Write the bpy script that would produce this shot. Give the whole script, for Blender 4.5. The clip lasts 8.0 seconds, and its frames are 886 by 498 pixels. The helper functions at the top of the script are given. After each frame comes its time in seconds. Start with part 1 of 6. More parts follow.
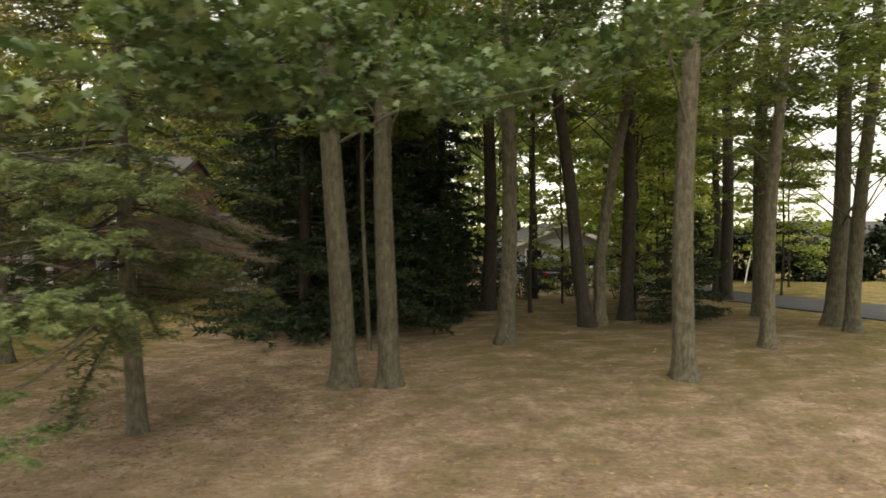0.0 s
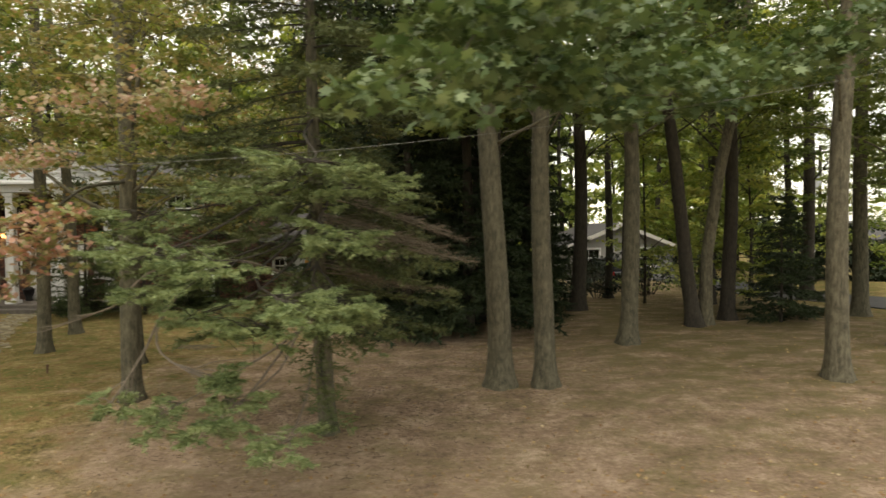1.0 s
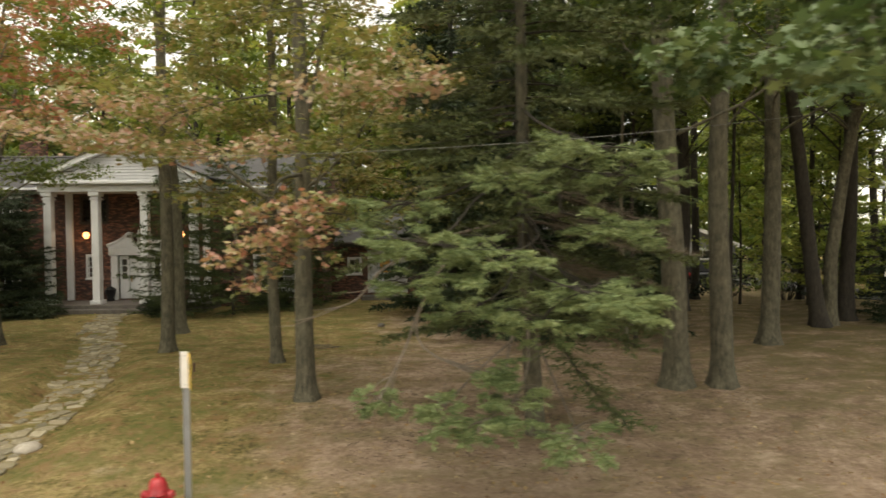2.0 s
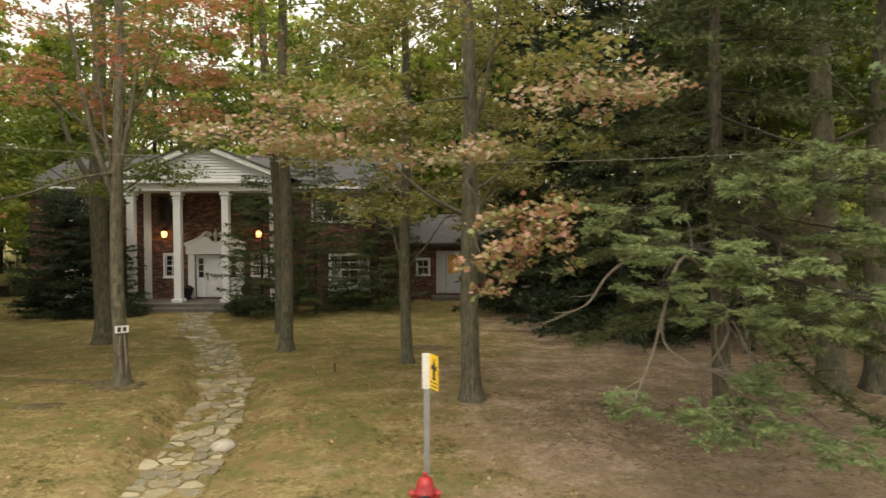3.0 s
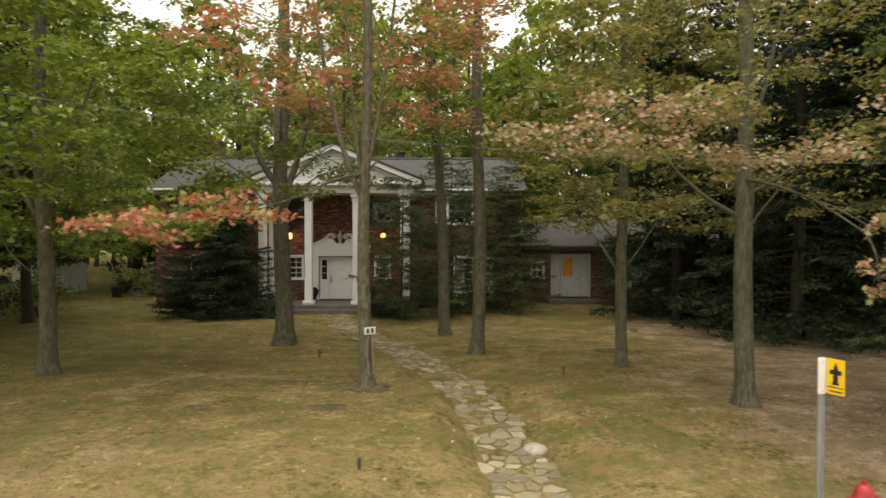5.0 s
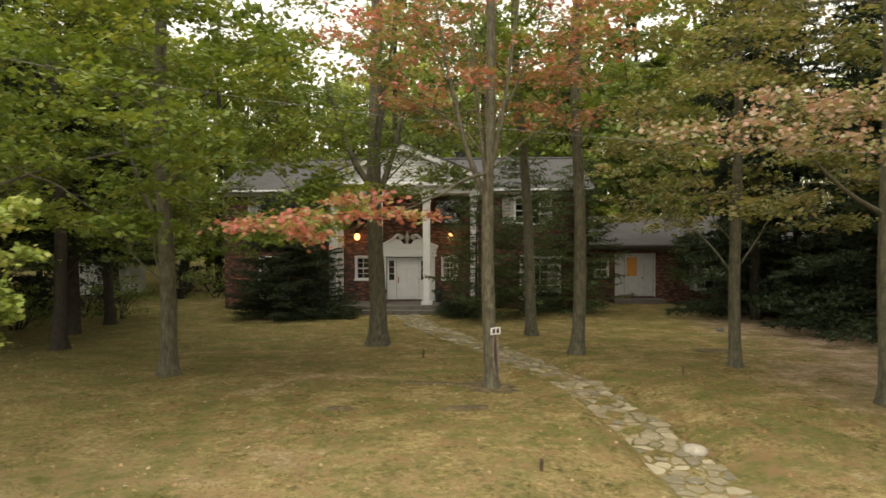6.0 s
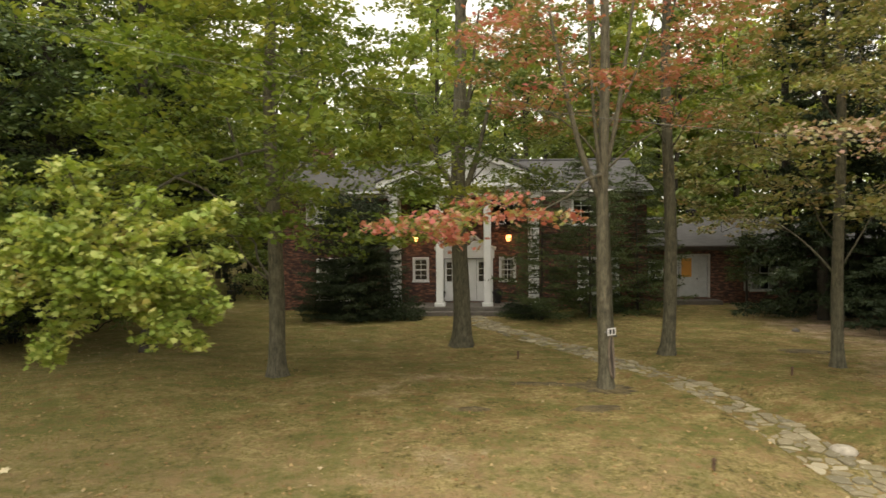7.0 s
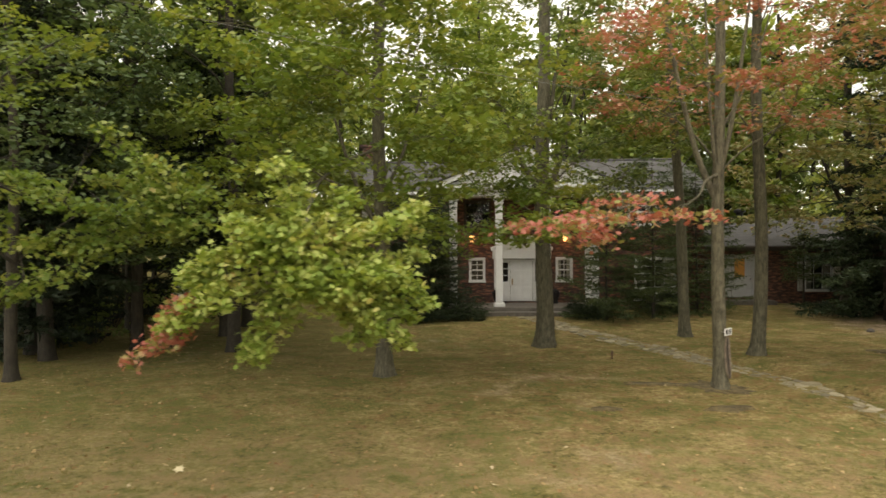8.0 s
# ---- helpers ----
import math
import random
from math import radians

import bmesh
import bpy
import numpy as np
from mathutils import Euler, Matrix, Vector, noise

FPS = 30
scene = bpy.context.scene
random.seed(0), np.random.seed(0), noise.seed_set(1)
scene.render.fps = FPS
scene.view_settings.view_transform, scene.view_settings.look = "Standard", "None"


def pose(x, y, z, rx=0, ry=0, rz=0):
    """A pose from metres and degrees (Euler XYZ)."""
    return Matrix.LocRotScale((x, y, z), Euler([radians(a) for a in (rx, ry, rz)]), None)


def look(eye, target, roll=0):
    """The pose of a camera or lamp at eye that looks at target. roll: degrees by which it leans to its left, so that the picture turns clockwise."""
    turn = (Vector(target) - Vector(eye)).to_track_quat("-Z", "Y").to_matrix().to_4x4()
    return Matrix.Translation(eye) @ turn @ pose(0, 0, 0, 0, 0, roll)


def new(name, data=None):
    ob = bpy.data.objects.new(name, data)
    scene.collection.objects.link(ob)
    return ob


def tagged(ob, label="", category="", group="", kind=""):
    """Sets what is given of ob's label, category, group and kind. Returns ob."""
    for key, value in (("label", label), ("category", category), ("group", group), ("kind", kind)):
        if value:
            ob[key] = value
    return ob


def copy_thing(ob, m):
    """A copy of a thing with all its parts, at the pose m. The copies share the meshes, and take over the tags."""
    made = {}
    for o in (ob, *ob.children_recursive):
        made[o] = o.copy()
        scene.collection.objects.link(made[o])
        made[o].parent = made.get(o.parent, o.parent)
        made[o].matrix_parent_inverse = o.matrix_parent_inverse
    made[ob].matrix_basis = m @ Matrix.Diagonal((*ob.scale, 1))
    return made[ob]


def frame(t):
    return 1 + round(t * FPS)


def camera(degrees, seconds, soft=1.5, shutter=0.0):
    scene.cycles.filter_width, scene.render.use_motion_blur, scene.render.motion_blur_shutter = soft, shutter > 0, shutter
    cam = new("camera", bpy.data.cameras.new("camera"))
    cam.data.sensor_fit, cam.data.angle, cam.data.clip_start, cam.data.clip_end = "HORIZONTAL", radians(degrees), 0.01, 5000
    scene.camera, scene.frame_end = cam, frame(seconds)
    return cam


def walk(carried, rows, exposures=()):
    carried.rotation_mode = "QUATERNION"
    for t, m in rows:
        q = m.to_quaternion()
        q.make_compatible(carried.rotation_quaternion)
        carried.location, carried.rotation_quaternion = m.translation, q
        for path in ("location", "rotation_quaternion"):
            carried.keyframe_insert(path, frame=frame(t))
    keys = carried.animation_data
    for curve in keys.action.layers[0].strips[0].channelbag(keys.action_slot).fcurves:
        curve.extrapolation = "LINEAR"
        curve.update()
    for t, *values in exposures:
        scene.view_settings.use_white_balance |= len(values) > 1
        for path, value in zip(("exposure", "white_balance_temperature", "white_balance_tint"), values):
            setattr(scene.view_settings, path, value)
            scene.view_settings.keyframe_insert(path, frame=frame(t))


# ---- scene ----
cam = camera(70.0, 8.0, 1.5, 0.35)
PATH = [
    (0, (2.787, -0.474, 3.665), (2.871, 1.523, 3.595), -0.4),
    (0.5, (1.011, -0.387, 3.673), (1.09, 1.61, 3.603), -0.4),
    (1, (-0.698, -0.31, 3.692), (-0.631, 1.688, 3.622), -0.5),
    (1.5, (-2.338, -0.03, 3.583), (-2.281, 1.969, 3.522), -0.5),
    (2, (-4.404, 0.191, 3.518), (-4.361, 2.19, 3.461), -0.5),
    (2.2, (-5.21, 0.161, 3.563), (-5.177, 2.16, 3.499), -0.4),
    (3.5, (-9.196, 0.108, 3.609), (-9.169, 2.108, 3.557), 0.0),
    (4, (-10.527, 0.171, 3.605), (-10.511, 2.17, 3.555), 0.0),
    (4.5, (-11.897, 0.203, 3.606), (-11.903, 2.202, 3.556), 0.1),
    (4.7, (-12.513, 0.234, 3.584), (-12.517, 2.234, 3.536), 0.2),
    (6, (-15.939, 0.272, 3.559), (-15.998, 2.27, 3.513), -0.2),
    (6.5, (-17.241, 0.21, 3.549), (-17.311, 2.208, 3.507), -0.2),
    (7, (-18.486, 0.135, 3.557), (-18.565, 2.133, 3.517), -0.4),
    (7.5, (-19.726, 0.03, 3.565), (-19.815, 2.028, 3.527), -0.4),
    (8, (-21.115, -0.012, 3.573), (-21.205, 1.985, 3.534), -0.4),
]
walk(cam, [(t, look(eye, target, roll)) for t, eye, target, roll in PATH], [(0, 0.15, 7100, 9), (8, 0.15, 7100, 9)])

# ---- world and light: bright overcast ----
world = bpy.data.worlds.new("overcast")
scene.world = world
world.use_nodes = True
wn, wl = world.node_tree.nodes, world.node_tree.links
wn.clear()
w_sky = wn.new("ShaderNodeTexSky")
w_sky.sky_type, w_sky.sun_disc = "NISHITA", False
w_sky.sun_elevation, w_sky.sun_rotation = radians(50), radians(200)
w_b1, w_b2 = wn.new("ShaderNodeBackground"), wn.new("ShaderNodeBackground")
w_b1.inputs[1].default_value = 0.05
w_b2.inputs[0].default_value = (1.0, 0.95, 0.85, 1)
w_b2.inputs[1].default_value = 1.15
w_add, w_out = wn.new("ShaderNodeAddShader"), wn.new("ShaderNodeOutputWorld")
wl.new(w_sky.outputs[0], w_b1.inputs[0])
wl.new(w_b1.outputs[0], w_add.inputs[0])
wl.new(w_b2.outputs[0], w_add.inputs[1])
wl.new(w_add.outputs[0], w_out.inputs[0])

sun = new("sun", bpy.data.lights.new("sun", "SUN"))
sun.data.energy, sun.data.angle, sun.data.color = 2.6, radians(75), (1.0, 0.95, 0.85)
sun.matrix_world = look((0, 0, 60), (5, 18, 0))


# ---- materials ----
def mat_new(name):
    m = bpy.data.materials.new(name)
    m.use_nodes = True
    n, l = m.node_tree.nodes, m.node_tree.links
    b = n["Principled BSDF"]
    return m, n, l, b


def coords(n, l, scale=(1, 1, 1), kind="Object"):
    tc, mp = n.new("ShaderNodeTexCoord"), n.new("ShaderNodeMapping")
    mp.inputs["Scale"].default_value = scale
    l.new(tc.outputs[kind], mp.inputs[0])
    return mp.outputs[0]


def noise_tex(n, l, vec, scale, detail=5, rough=0.6):
    t = n.new("ShaderNodeTexNoise")
    t.inputs["Scale"].default_value, t.inputs["Detail"].default_value = scale, detail
    t.inputs["Roughness"].default_value = rough
    l.new(vec, t.inputs["Vector"])
    return t.outputs["Fac"]


def ramp(n, l, fac, stops):
    r = n.new("ShaderNodeValToRGB")
    e = r.color_ramp.elements
    e[0].position, e[0].color = stops[0][0], (*stops[0][1], 1)
    e[1].position, e[1].color = stops[-1][0], (*stops[-1][1], 1)
    for p, c in stops[1:-1]:
        k = e.new(p)
        k.color = (*c, 1)
    l.new(fac, r.inputs[0])
    return r.outputs[0]


def mathn(n, l, op, a, b):
    m = n.new("ShaderNodeMath")
    m.operation = op
    for i, v in enumerate((a, b)):
        if isinstance(v, (int, float)):
            m.inputs[i].default_value = v
        else:
            l.new(v, m.inputs[i])
    return m.outputs[0]


def mix_col(n, l, fac, a, b, mode="MIX"):
    m = n.new("ShaderNodeMix")
    m.data_type, m.blend_type = "RGBA", mode
    for sock, v in ((m.inputs[0], fac), (m.inputs[6], a), (m.inputs[7], b)):
        if isinstance(v, (int, float)):
            sock.default_value = v
        elif isinstance(v, tuple):
            sock.default_value = (*v, 1)
        else:
            l.new(v, sock)
    return m.outputs[2]


def bump(n, l, b, height, strength, dist=0.02):
    k = n.new("ShaderNodeBump")
    k.inputs["Strength"].default_value, k.inputs["Distance"].default_value = strength, dist
    l.new(height, k.inputs["Height"])
    l.new(k.outputs[0], b.inputs["Normal"])


def plain(name, col, rough=0.6, metal=0.0, var=0.12, scale=6.0, bump_s=0.15, emit=None):
    """Paint, stone or metal with mottling at two scales."""
    m, n, l, b = mat_new(name)
    v = coords(n, l)
    f1, f2 = noise_tex(n, l, v, scale), noise_tex(n, l, v, scale * 9, 3)
    f = mathn(n, l, "ADD", mathn(n, l, "MULTIPLY", f1, 0.65), mathn(n, l, "MULTIPLY", f2, 0.35))
    lo, hi = tuple(c * (1 - 2.2 * var) for c in col), tuple(min(1, c * (1 + 1.2 * var)) for c in col)
    l.new(ramp(n, l, f, [(0.3, lo), (0.7, hi)]), b.inputs["Base Color"])
    b.inputs["Roughness"].default_value, b.inputs["Metallic"].default_value = rough, metal
    bump(n, l, b, f2, bump_s, 0.01)
    if emit:
        b.inputs["Emission Color"].default_value, b.inputs["Emission Strength"].default_value = (*emit[0], 1), emit[1]
    return m


def leaf_mat(name, stops, trans=0.35, clump=0.55, rough=0.5, single=0.28):
    """Leaves: colour varies leaf by leaf and from spray to spray; light passes through."""
    m, n, l, b = mat_new(name)
    geo = n.new("ShaderNodeNewGeometry")
    v = coords(n, l)
    f = noise_tex(n, l, v, clump, 3, 0.55)
    f = mathn(n, l, "ADD", mathn(n, l, "MULTIPLY", mathn(n, l, "SUBTRACT", f, 0.5), 1.9), 0.5)
    f = mathn(n, l, "ADD", mathn(n, l, "MULTIPLY", f, 1 - single), mathn(n, l, "MULTIPLY", geo.outputs["Random Per Island"], single))
    c = ramp(n, l, f, stops)
    fine = noise_tex(n, l, v, 40, 2)
    c = mix_col(n, l, mathn(n, l, "MULTIPLY", fine, 0.22), c, tuple(0.5 * x for x in stops[0][1]))
    l.new(c, b.inputs["Base Color"])
    b.inputs["Roughness"].default_value = rough
    b.inputs["Specular IOR Level"].default_value = 0.3
    t, mx = n.new("ShaderNodeBsdfTranslucent"), n.new("ShaderNodeMixShader")
    l.new(mix_col(n, l, 1.0, c, (1.0, 0.95, 0.55), "MULTIPLY"), t.inputs[0])
    t.inputs[0].default_value = (0.3, 0.35, 0.05, 1)
    mx.inputs[0].default_value = trans
    l.new(b.outputs[0], mx.inputs[1])
    l.new(t.outputs[0], mx.inputs[2])
    l.new(mx.outputs[0], n["Material Output"].inputs[0])
    return m


def bark_mat(name, dark, light, scale=1.0, lichen=(0.23, 0.24, 0.17)):
    """Furrowed bark: vertical ridges, grey patches and a green-grey film."""
    m, n, l, b = mat_new(name)
    v = coords(n, l, (14 * scale, 14 * scale, 2.2 * scale))
    f = noise_tex(n, l, v, 1.6, 6, 0.7)
    big = noise_tex(n, l, coords(n, l, (1, 1, 0.5)), 1.7, 4)
    c = ramp(n, l, f, [(0.38, dark), (0.5, tuple((a + c) / 2 for a, c in zip(dark, light))), (0.62, light)])
    c = mix_col(n, l, mathn(n, l, "MULTIPLY", big, 0.62), c, lichen)
    spots = noise_tex(n, l, coords(n, l, (1, 1, 0.7)), 7.0, 6, 0.75)
    c = mix_col(n, l, ramp(n, l, spots, [(0.36, (0.5, 0.5, 0.5)), (0.52, (0, 0, 0))]), c, tuple(0.55 * a for a in dark))
    c = mix_col(n, l, ramp(n, l, spots, [(0.55, (0, 0, 0)), (0.72, (0.35, 0.35, 0.35))]), c, tuple(min(1, 1.4 * a) for a in light))
    l.new(c, b.inputs["Base Color"])
    b.inputs["Roughness"].default_value = 0.9
    bump(n, l, b, f, 0.9, 0.03)
    return m


def brick_mat(name):
    m, n, l, b = mat_new(name)
    tc, sp, cb = n.new("ShaderNodeTexCoord"), n.new("ShaderNodeSeparateXYZ"), n.new("ShaderNodeCombineXYZ")
    l.new(tc.outputs["Object"], sp.inputs[0])
    l.new(mathn(n, l, "ADD", sp.outputs[0], sp.outputs[1]), cb.inputs[0])
    l.new(sp.outputs[2], cb.inputs[1])
    br = n.new("ShaderNodeTexBrick")
    l.new(cb.outputs[0], br.inputs["Vector"])
    br.inputs["Scale"].default_value = 1.0
    br.inputs["Brick Width"].default_value, br.inputs["Row Height"].default_value = 0.215, 0.075
    br.inputs["Mortar Size"].default_value, br.inputs["Bias"].default_value = 0.006, -0.05
    br.inputs["Color1"].default_value = (0.3, 0.125, 0.075, 1)
    br.inputs["Color2"].default_value = (0.03, 0.018, 0.017, 1)
    br.inputs["Mortar"].default_value = (0.17, 0.13, 0.1, 1)
    f = noise_tex(n, l, coords(n, l, (2.2, 2.2, 7.0)), 1.6, 3)
    dark = ramp(n, l, f, [(0.44, (0, 0, 0)), (0.54, (0.8, 0.8, 0.8))])
    l.new(mix_col(n, l, dark, br.outputs[0], (0.045, 0.024, 0.022)), b.inputs["Base Color"])
    b.inputs["Roughness"].default_value = 0.85
    bump(n, l, b, br.outputs["Fac"], -0.4, 0.01)
    return m


def shingle_mat(name, c1, c2):
    m, n, l, b = mat_new(name)
    br = n.new("ShaderNodeTexBrick")
    l.new(coords(n, l), br.inputs["Vector"])
    br.inputs["Scale"].default_value = 1.0
    br.inputs["Brick Width"].default_value, br.inputs["Row Height"].default_value = 0.3, 0.14
    br.inputs["Mortar Size"].default_value = 0.006
    br.inputs["Color1"].default_value, br.inputs["Color2"].default_value = (*c1, 1), (*c2, 1)
    br.inputs["Mortar"].default_value = (0.05, 0.05, 0.055, 1)
    f = noise_tex(n, l, coords(n, l), 0.8)
    l.new(mix_col(n, l, mathn(n, l, "MULTIPLY", f, 0.4), br.outputs[0], (0.08, 0.076, 0.07)), b.inputs["Base Color"])
    b.inputs["Roughness"].default_value = 0.9
    bump(n, l, b, br.outputs["Fac"], -0.5, 0.01)
    return m


def ground_mat():
    """Thin dry lawn in the open, trodden soil and needle litter under the trees to the east."""
    m, n, l, b = mat_new("lawn_and_soil")
    v = coords(n, l)
    big, mid = noise_tex(n, l, v, 0.22, 4), noise_tex(n, l, v, 1.1, 5, 0.65)
    fine = noise_tex(n, l, v, 16, 4, 0.7)
    grain = noise_tex(n, l, v, 70, 3, 0.7)
    speck = noise_tex(n, l, v, 6.5, 5, 0.75)
    tone = mathn(n, l, "ADD", mathn(n, l, "MULTIPLY", mid, 0.4), mathn(n, l, "ADD", mathn(n, l, "MULTIPLY", speck, 0.35), mathn(n, l, "MULTIPLY", fine, 0.25)))
    soil = ramp(n, l, tone, [(0.38, (0.145, 0.1, 0.072)), (0.46, (0.275, 0.196, 0.14)), (0.53, (0.38, 0.278, 0.203)), (0.62, (0.57, 0.44, 0.34))])
    blade = mathn(n, l, "ADD", mathn(n, l, "MULTIPLY", mid, 0.3), mathn(n, l, "ADD", mathn(n, l, "MULTIPLY", speck, 0.4), mathn(n, l, "MULTIPLY", fine, 0.3)))
    grass = ramp(n, l, blade, [(0.4, (0.06, 0.055, 0.02)), (0.46, (0.16, 0.135, 0.05)), (0.52, (0.285, 0.228, 0.095)), (0.6, (0.43, 0.345, 0.17))])
    green = noise_tex(n, l, coords(n, l, (1.0, 1.6, 1.0)), 0.55, 5, 0.7)
    grass = mix_col(n, l, ramp(n, l, green, [(0.46, (0, 0, 0)), (0.6, (0.8, 0.8, 0.8))]), grass, (0.12, 0.132, 0.036))
    rust = noise_tex(n, l, v, 2.3, 6, 0.75)
    grass = mix_col(n, l, ramp(n, l, rust, [(0.48, (0, 0, 0)), (0.64, (0.8, 0.8, 0.8))]), grass, (0.235, 0.135, 0.065))
    moss = noise_tex(n, l, coords(n, l, (0.8, 1.7, 1.0)), 0.9, 6, 0.72)
    soil = mix_col(n, l, ramp(n, l, moss, [(0.46, (0, 0, 0)), (0.64, (0.7, 0.7, 0.7))]), soil, (0.17, 0.15, 0.066))
    soil = mix_col(n, l, ramp(n, l, rust, [(0.5, (0, 0, 0)), (0.64, (0.5, 0.5, 0.5))]), soil, (0.15, 0.1, 0.07))
    sp = n.new("ShaderNodeSeparateXYZ")
    l.new(v, sp.inputs[0])
    east = n.new("ShaderNodeMapRange")
    l.new(mathn(n, l, "SUBTRACT", sp.outputs[0], mathn(n, l, "MULTIPLY", sp.outputs[1], 0.12)), east.inputs[0])
    east.inputs[1].default_value, east.inputs[2].default_value = -11.5, -4.5
    drive = n.new("ShaderNodeMapRange")
    l.new(sp.outputs[0], drive.inputs[0])
    drive.inputs[1].default_value, drive.inputs[2].default_value = 13.0, 18.0
    # Westward the grass is greener, and the maple's shade is darkened into it.
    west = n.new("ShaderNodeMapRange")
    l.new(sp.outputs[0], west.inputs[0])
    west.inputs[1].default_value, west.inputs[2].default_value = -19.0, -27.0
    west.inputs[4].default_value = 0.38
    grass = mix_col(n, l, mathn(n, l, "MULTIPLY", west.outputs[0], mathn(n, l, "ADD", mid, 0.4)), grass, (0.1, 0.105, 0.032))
    # Pale verge: dust plus the open roadside's light put into the colour, less eastward.
    verge = n.new("ShaderNodeMapRange")
    l.new(sp.outputs[1], verge.inputs[0])
    verge.inputs[1].default_value, verge.inputs[2].default_value = 12.5, 8.5
    verge.inputs[4].default_value = 0.36
    shady = n.new("ShaderNodeMapRange")
    l.new(sp.outputs[0], shady.inputs[0])
    shady.inputs[1].default_value, shady.inputs[2].default_value = 5.0, -2.0
    dusty_lit = mathn(n, l, "MULTIPLY", mathn(n, l, "MULTIPLY", verge.outputs[0], shady.outputs[0]), ramp(n, l, rust, [(0.38, (0, 0, 0)), (0.58, (1, 1, 1))]))
    grass = mix_col(n, l, dusty_lit, grass, (0.45, 0.35, 0.2))
    soil = mix_col(n, l, dusty_lit, soil, (0.46, 0.35, 0.24))
    # Greenish soil eastward and deeper in; the grove's shade is painted with it.
    mossy_shade = n.new("ShaderNodeMapRange")
    l.new(sp.outputs[0], mossy_shade.inputs[0])
    mossy_shade.inputs[1].default_value, mossy_shade.inputs[2].default_value = 0.0, 6.5
    deep = n.new("ShaderNodeMapRange")
    l.new(sp.outputs[1], deep.inputs[0])
    deep.inputs[1].default_value, deep.inputs[2].default_value, deep.inputs[3].default_value = 11.0, 15.5, 0.3
    soil = mix_col(n, l, mathn(n, l, "MULTIPLY", mathn(n, l, "MULTIPLY", mossy_shade.outputs[0], deep.outputs[0]), ramp(n, l, moss, [(0.34, (0, 0, 0)), (0.56, (0.9, 0.9, 0.9))])), soil, (0.15, 0.125, 0.056))
    east_soil = mathn(n, l, "SUBTRACT", east.outputs[0], drive.outputs[0])
    f = mathn(n, l, "ADD", mathn(n, l, "MULTIPLY", east_soil, 0.62), mathn(n, l, "MULTIPLY", big, 1.0))
    f = mathn(n, l, "ADD", f, mathn(n, l, "MULTIPLY", mathn(n, l, "SUBTRACT", mid, 0.5), 0.9))
    fac = ramp(n, l, f, [(0.62, (0, 0, 0)), (0.95, (0.92, 0.92, 0.92))])
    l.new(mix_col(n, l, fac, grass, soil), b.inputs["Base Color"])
    b.inputs["Roughness"].default_value = 0.95
    b.inputs["Specular IOR Level"].default_value = 0.15
    bump(n, l, b, mathn(n, l, "ADD", speck, mathn(n, l, "ADD", fine, grain)), 0.8, 0.04)
    return m


M_GROUND = ground_mat()
M_BARK = bark_mat("bark_grey", (0.03, 0.026, 0.018), (0.148, 0.13, 0.086), lichen=(0.117, 0.118, 0.074))
M_BARK_PALE = bark_mat("bark_pale", (0.034, 0.029, 0.02), (0.188, 0.163, 0.11), lichen=(0.143, 0.138, 0.088))
# Dark bark; the trees' shade is partly put into this colour.
M_BARK_SHADE = bark_mat("bark_dark_shade", (0.014, 0.011, 0.008), (0.055, 0.043, 0.03), lichen=(0.045, 0.042, 0.03))
M_DEAD = plain("dead_wood", (0.19, 0.158, 0.122), 0.9, var=0.25, scale=9)
M_MULCH = plain("dark_leaf_mould", (0.12, 0.092, 0.042), 0.95, var=0.55, scale=6, bump_s=0.6)
M_STAKE = plain("stained_stake_wood", (0.11, 0.066, 0.04), 0.8, var=0.25, scale=14)
M_WOUND = plain("bare_heartwood", (0.27, 0.215, 0.16), 0.85, var=0.3, scale=8)
L_GREEN = leaf_mat("leaf_green", [(0.15, (0.075, 0.125, 0.036)), (0.5, (0.18, 0.24, 0.075)), (0.85, (0.33, 0.36, 0.135))], 0.45)
L_OAK = leaf_mat("leaf_deep_green", [(0.15, (0.045, 0.082, 0.032)), (0.5, (0.112, 0.168, 0.07)), (0.85, (0.245, 0.31, 0.16))], 0.32, 0.9, single=0.42)
L_YELLOWGREEN = leaf_mat("leaf_yellow_green", [(0.15, (0.09, 0.15, 0.03)), (0.5, (0.195, 0.265, 0.055)), (0.85, (0.38, 0.385, 0.09))], 0.42)
L_BRIGHT = leaf_mat("leaf_bright", [(0.1, (0.15, 0.225, 0.042)), (0.4, (0.29, 0.39, 0.082)), (0.72, (0.51, 0.55, 0.18)), (0.96, (0.66, 0.5, 0.23))], 0.4, 1.8, single=0.42)
L_LIME = leaf_mat("leaf_lime", [(0.12, (0.1, 0.175, 0.034)), (0.45, (0.22, 0.31, 0.072)), (0.8, (0.42, 0.45, 0.14)), (0.98, (0.5, 0.34, 0.17))], 0.44, 1.4, single=0.42)
L_RED = leaf_mat("leaf_red", [(0.15, (0.15, 0.2, 0.05)), (0.38, (0.3, 0.29, 0.11)), (0.5, (0.5, 0.26, 0.18)), (0.85, (0.52, 0.155, 0.155))], 0.4, 0.8, single=0.4)
L_TURN = leaf_mat("leaf_turning", [(0.12, (0.18, 0.24, 0.085)), (0.38, (0.36, 0.38, 0.175)), (0.52, (0.5, 0.35, 0.24)), (0.78, (0.5, 0.225, 0.185))], 0.36, 2.4, single=0.5)
L_REDTIP = leaf_mat("leaf_scarlet", [(0.2, (0.24, 0.3, 0.085)), (0.38, (0.48, 0.42, 0.19)), (0.49, (0.56, 0.23, 0.18)), (0.8, (0.52, 0.13, 0.13))], 0.4, 2.6, single=0.5)
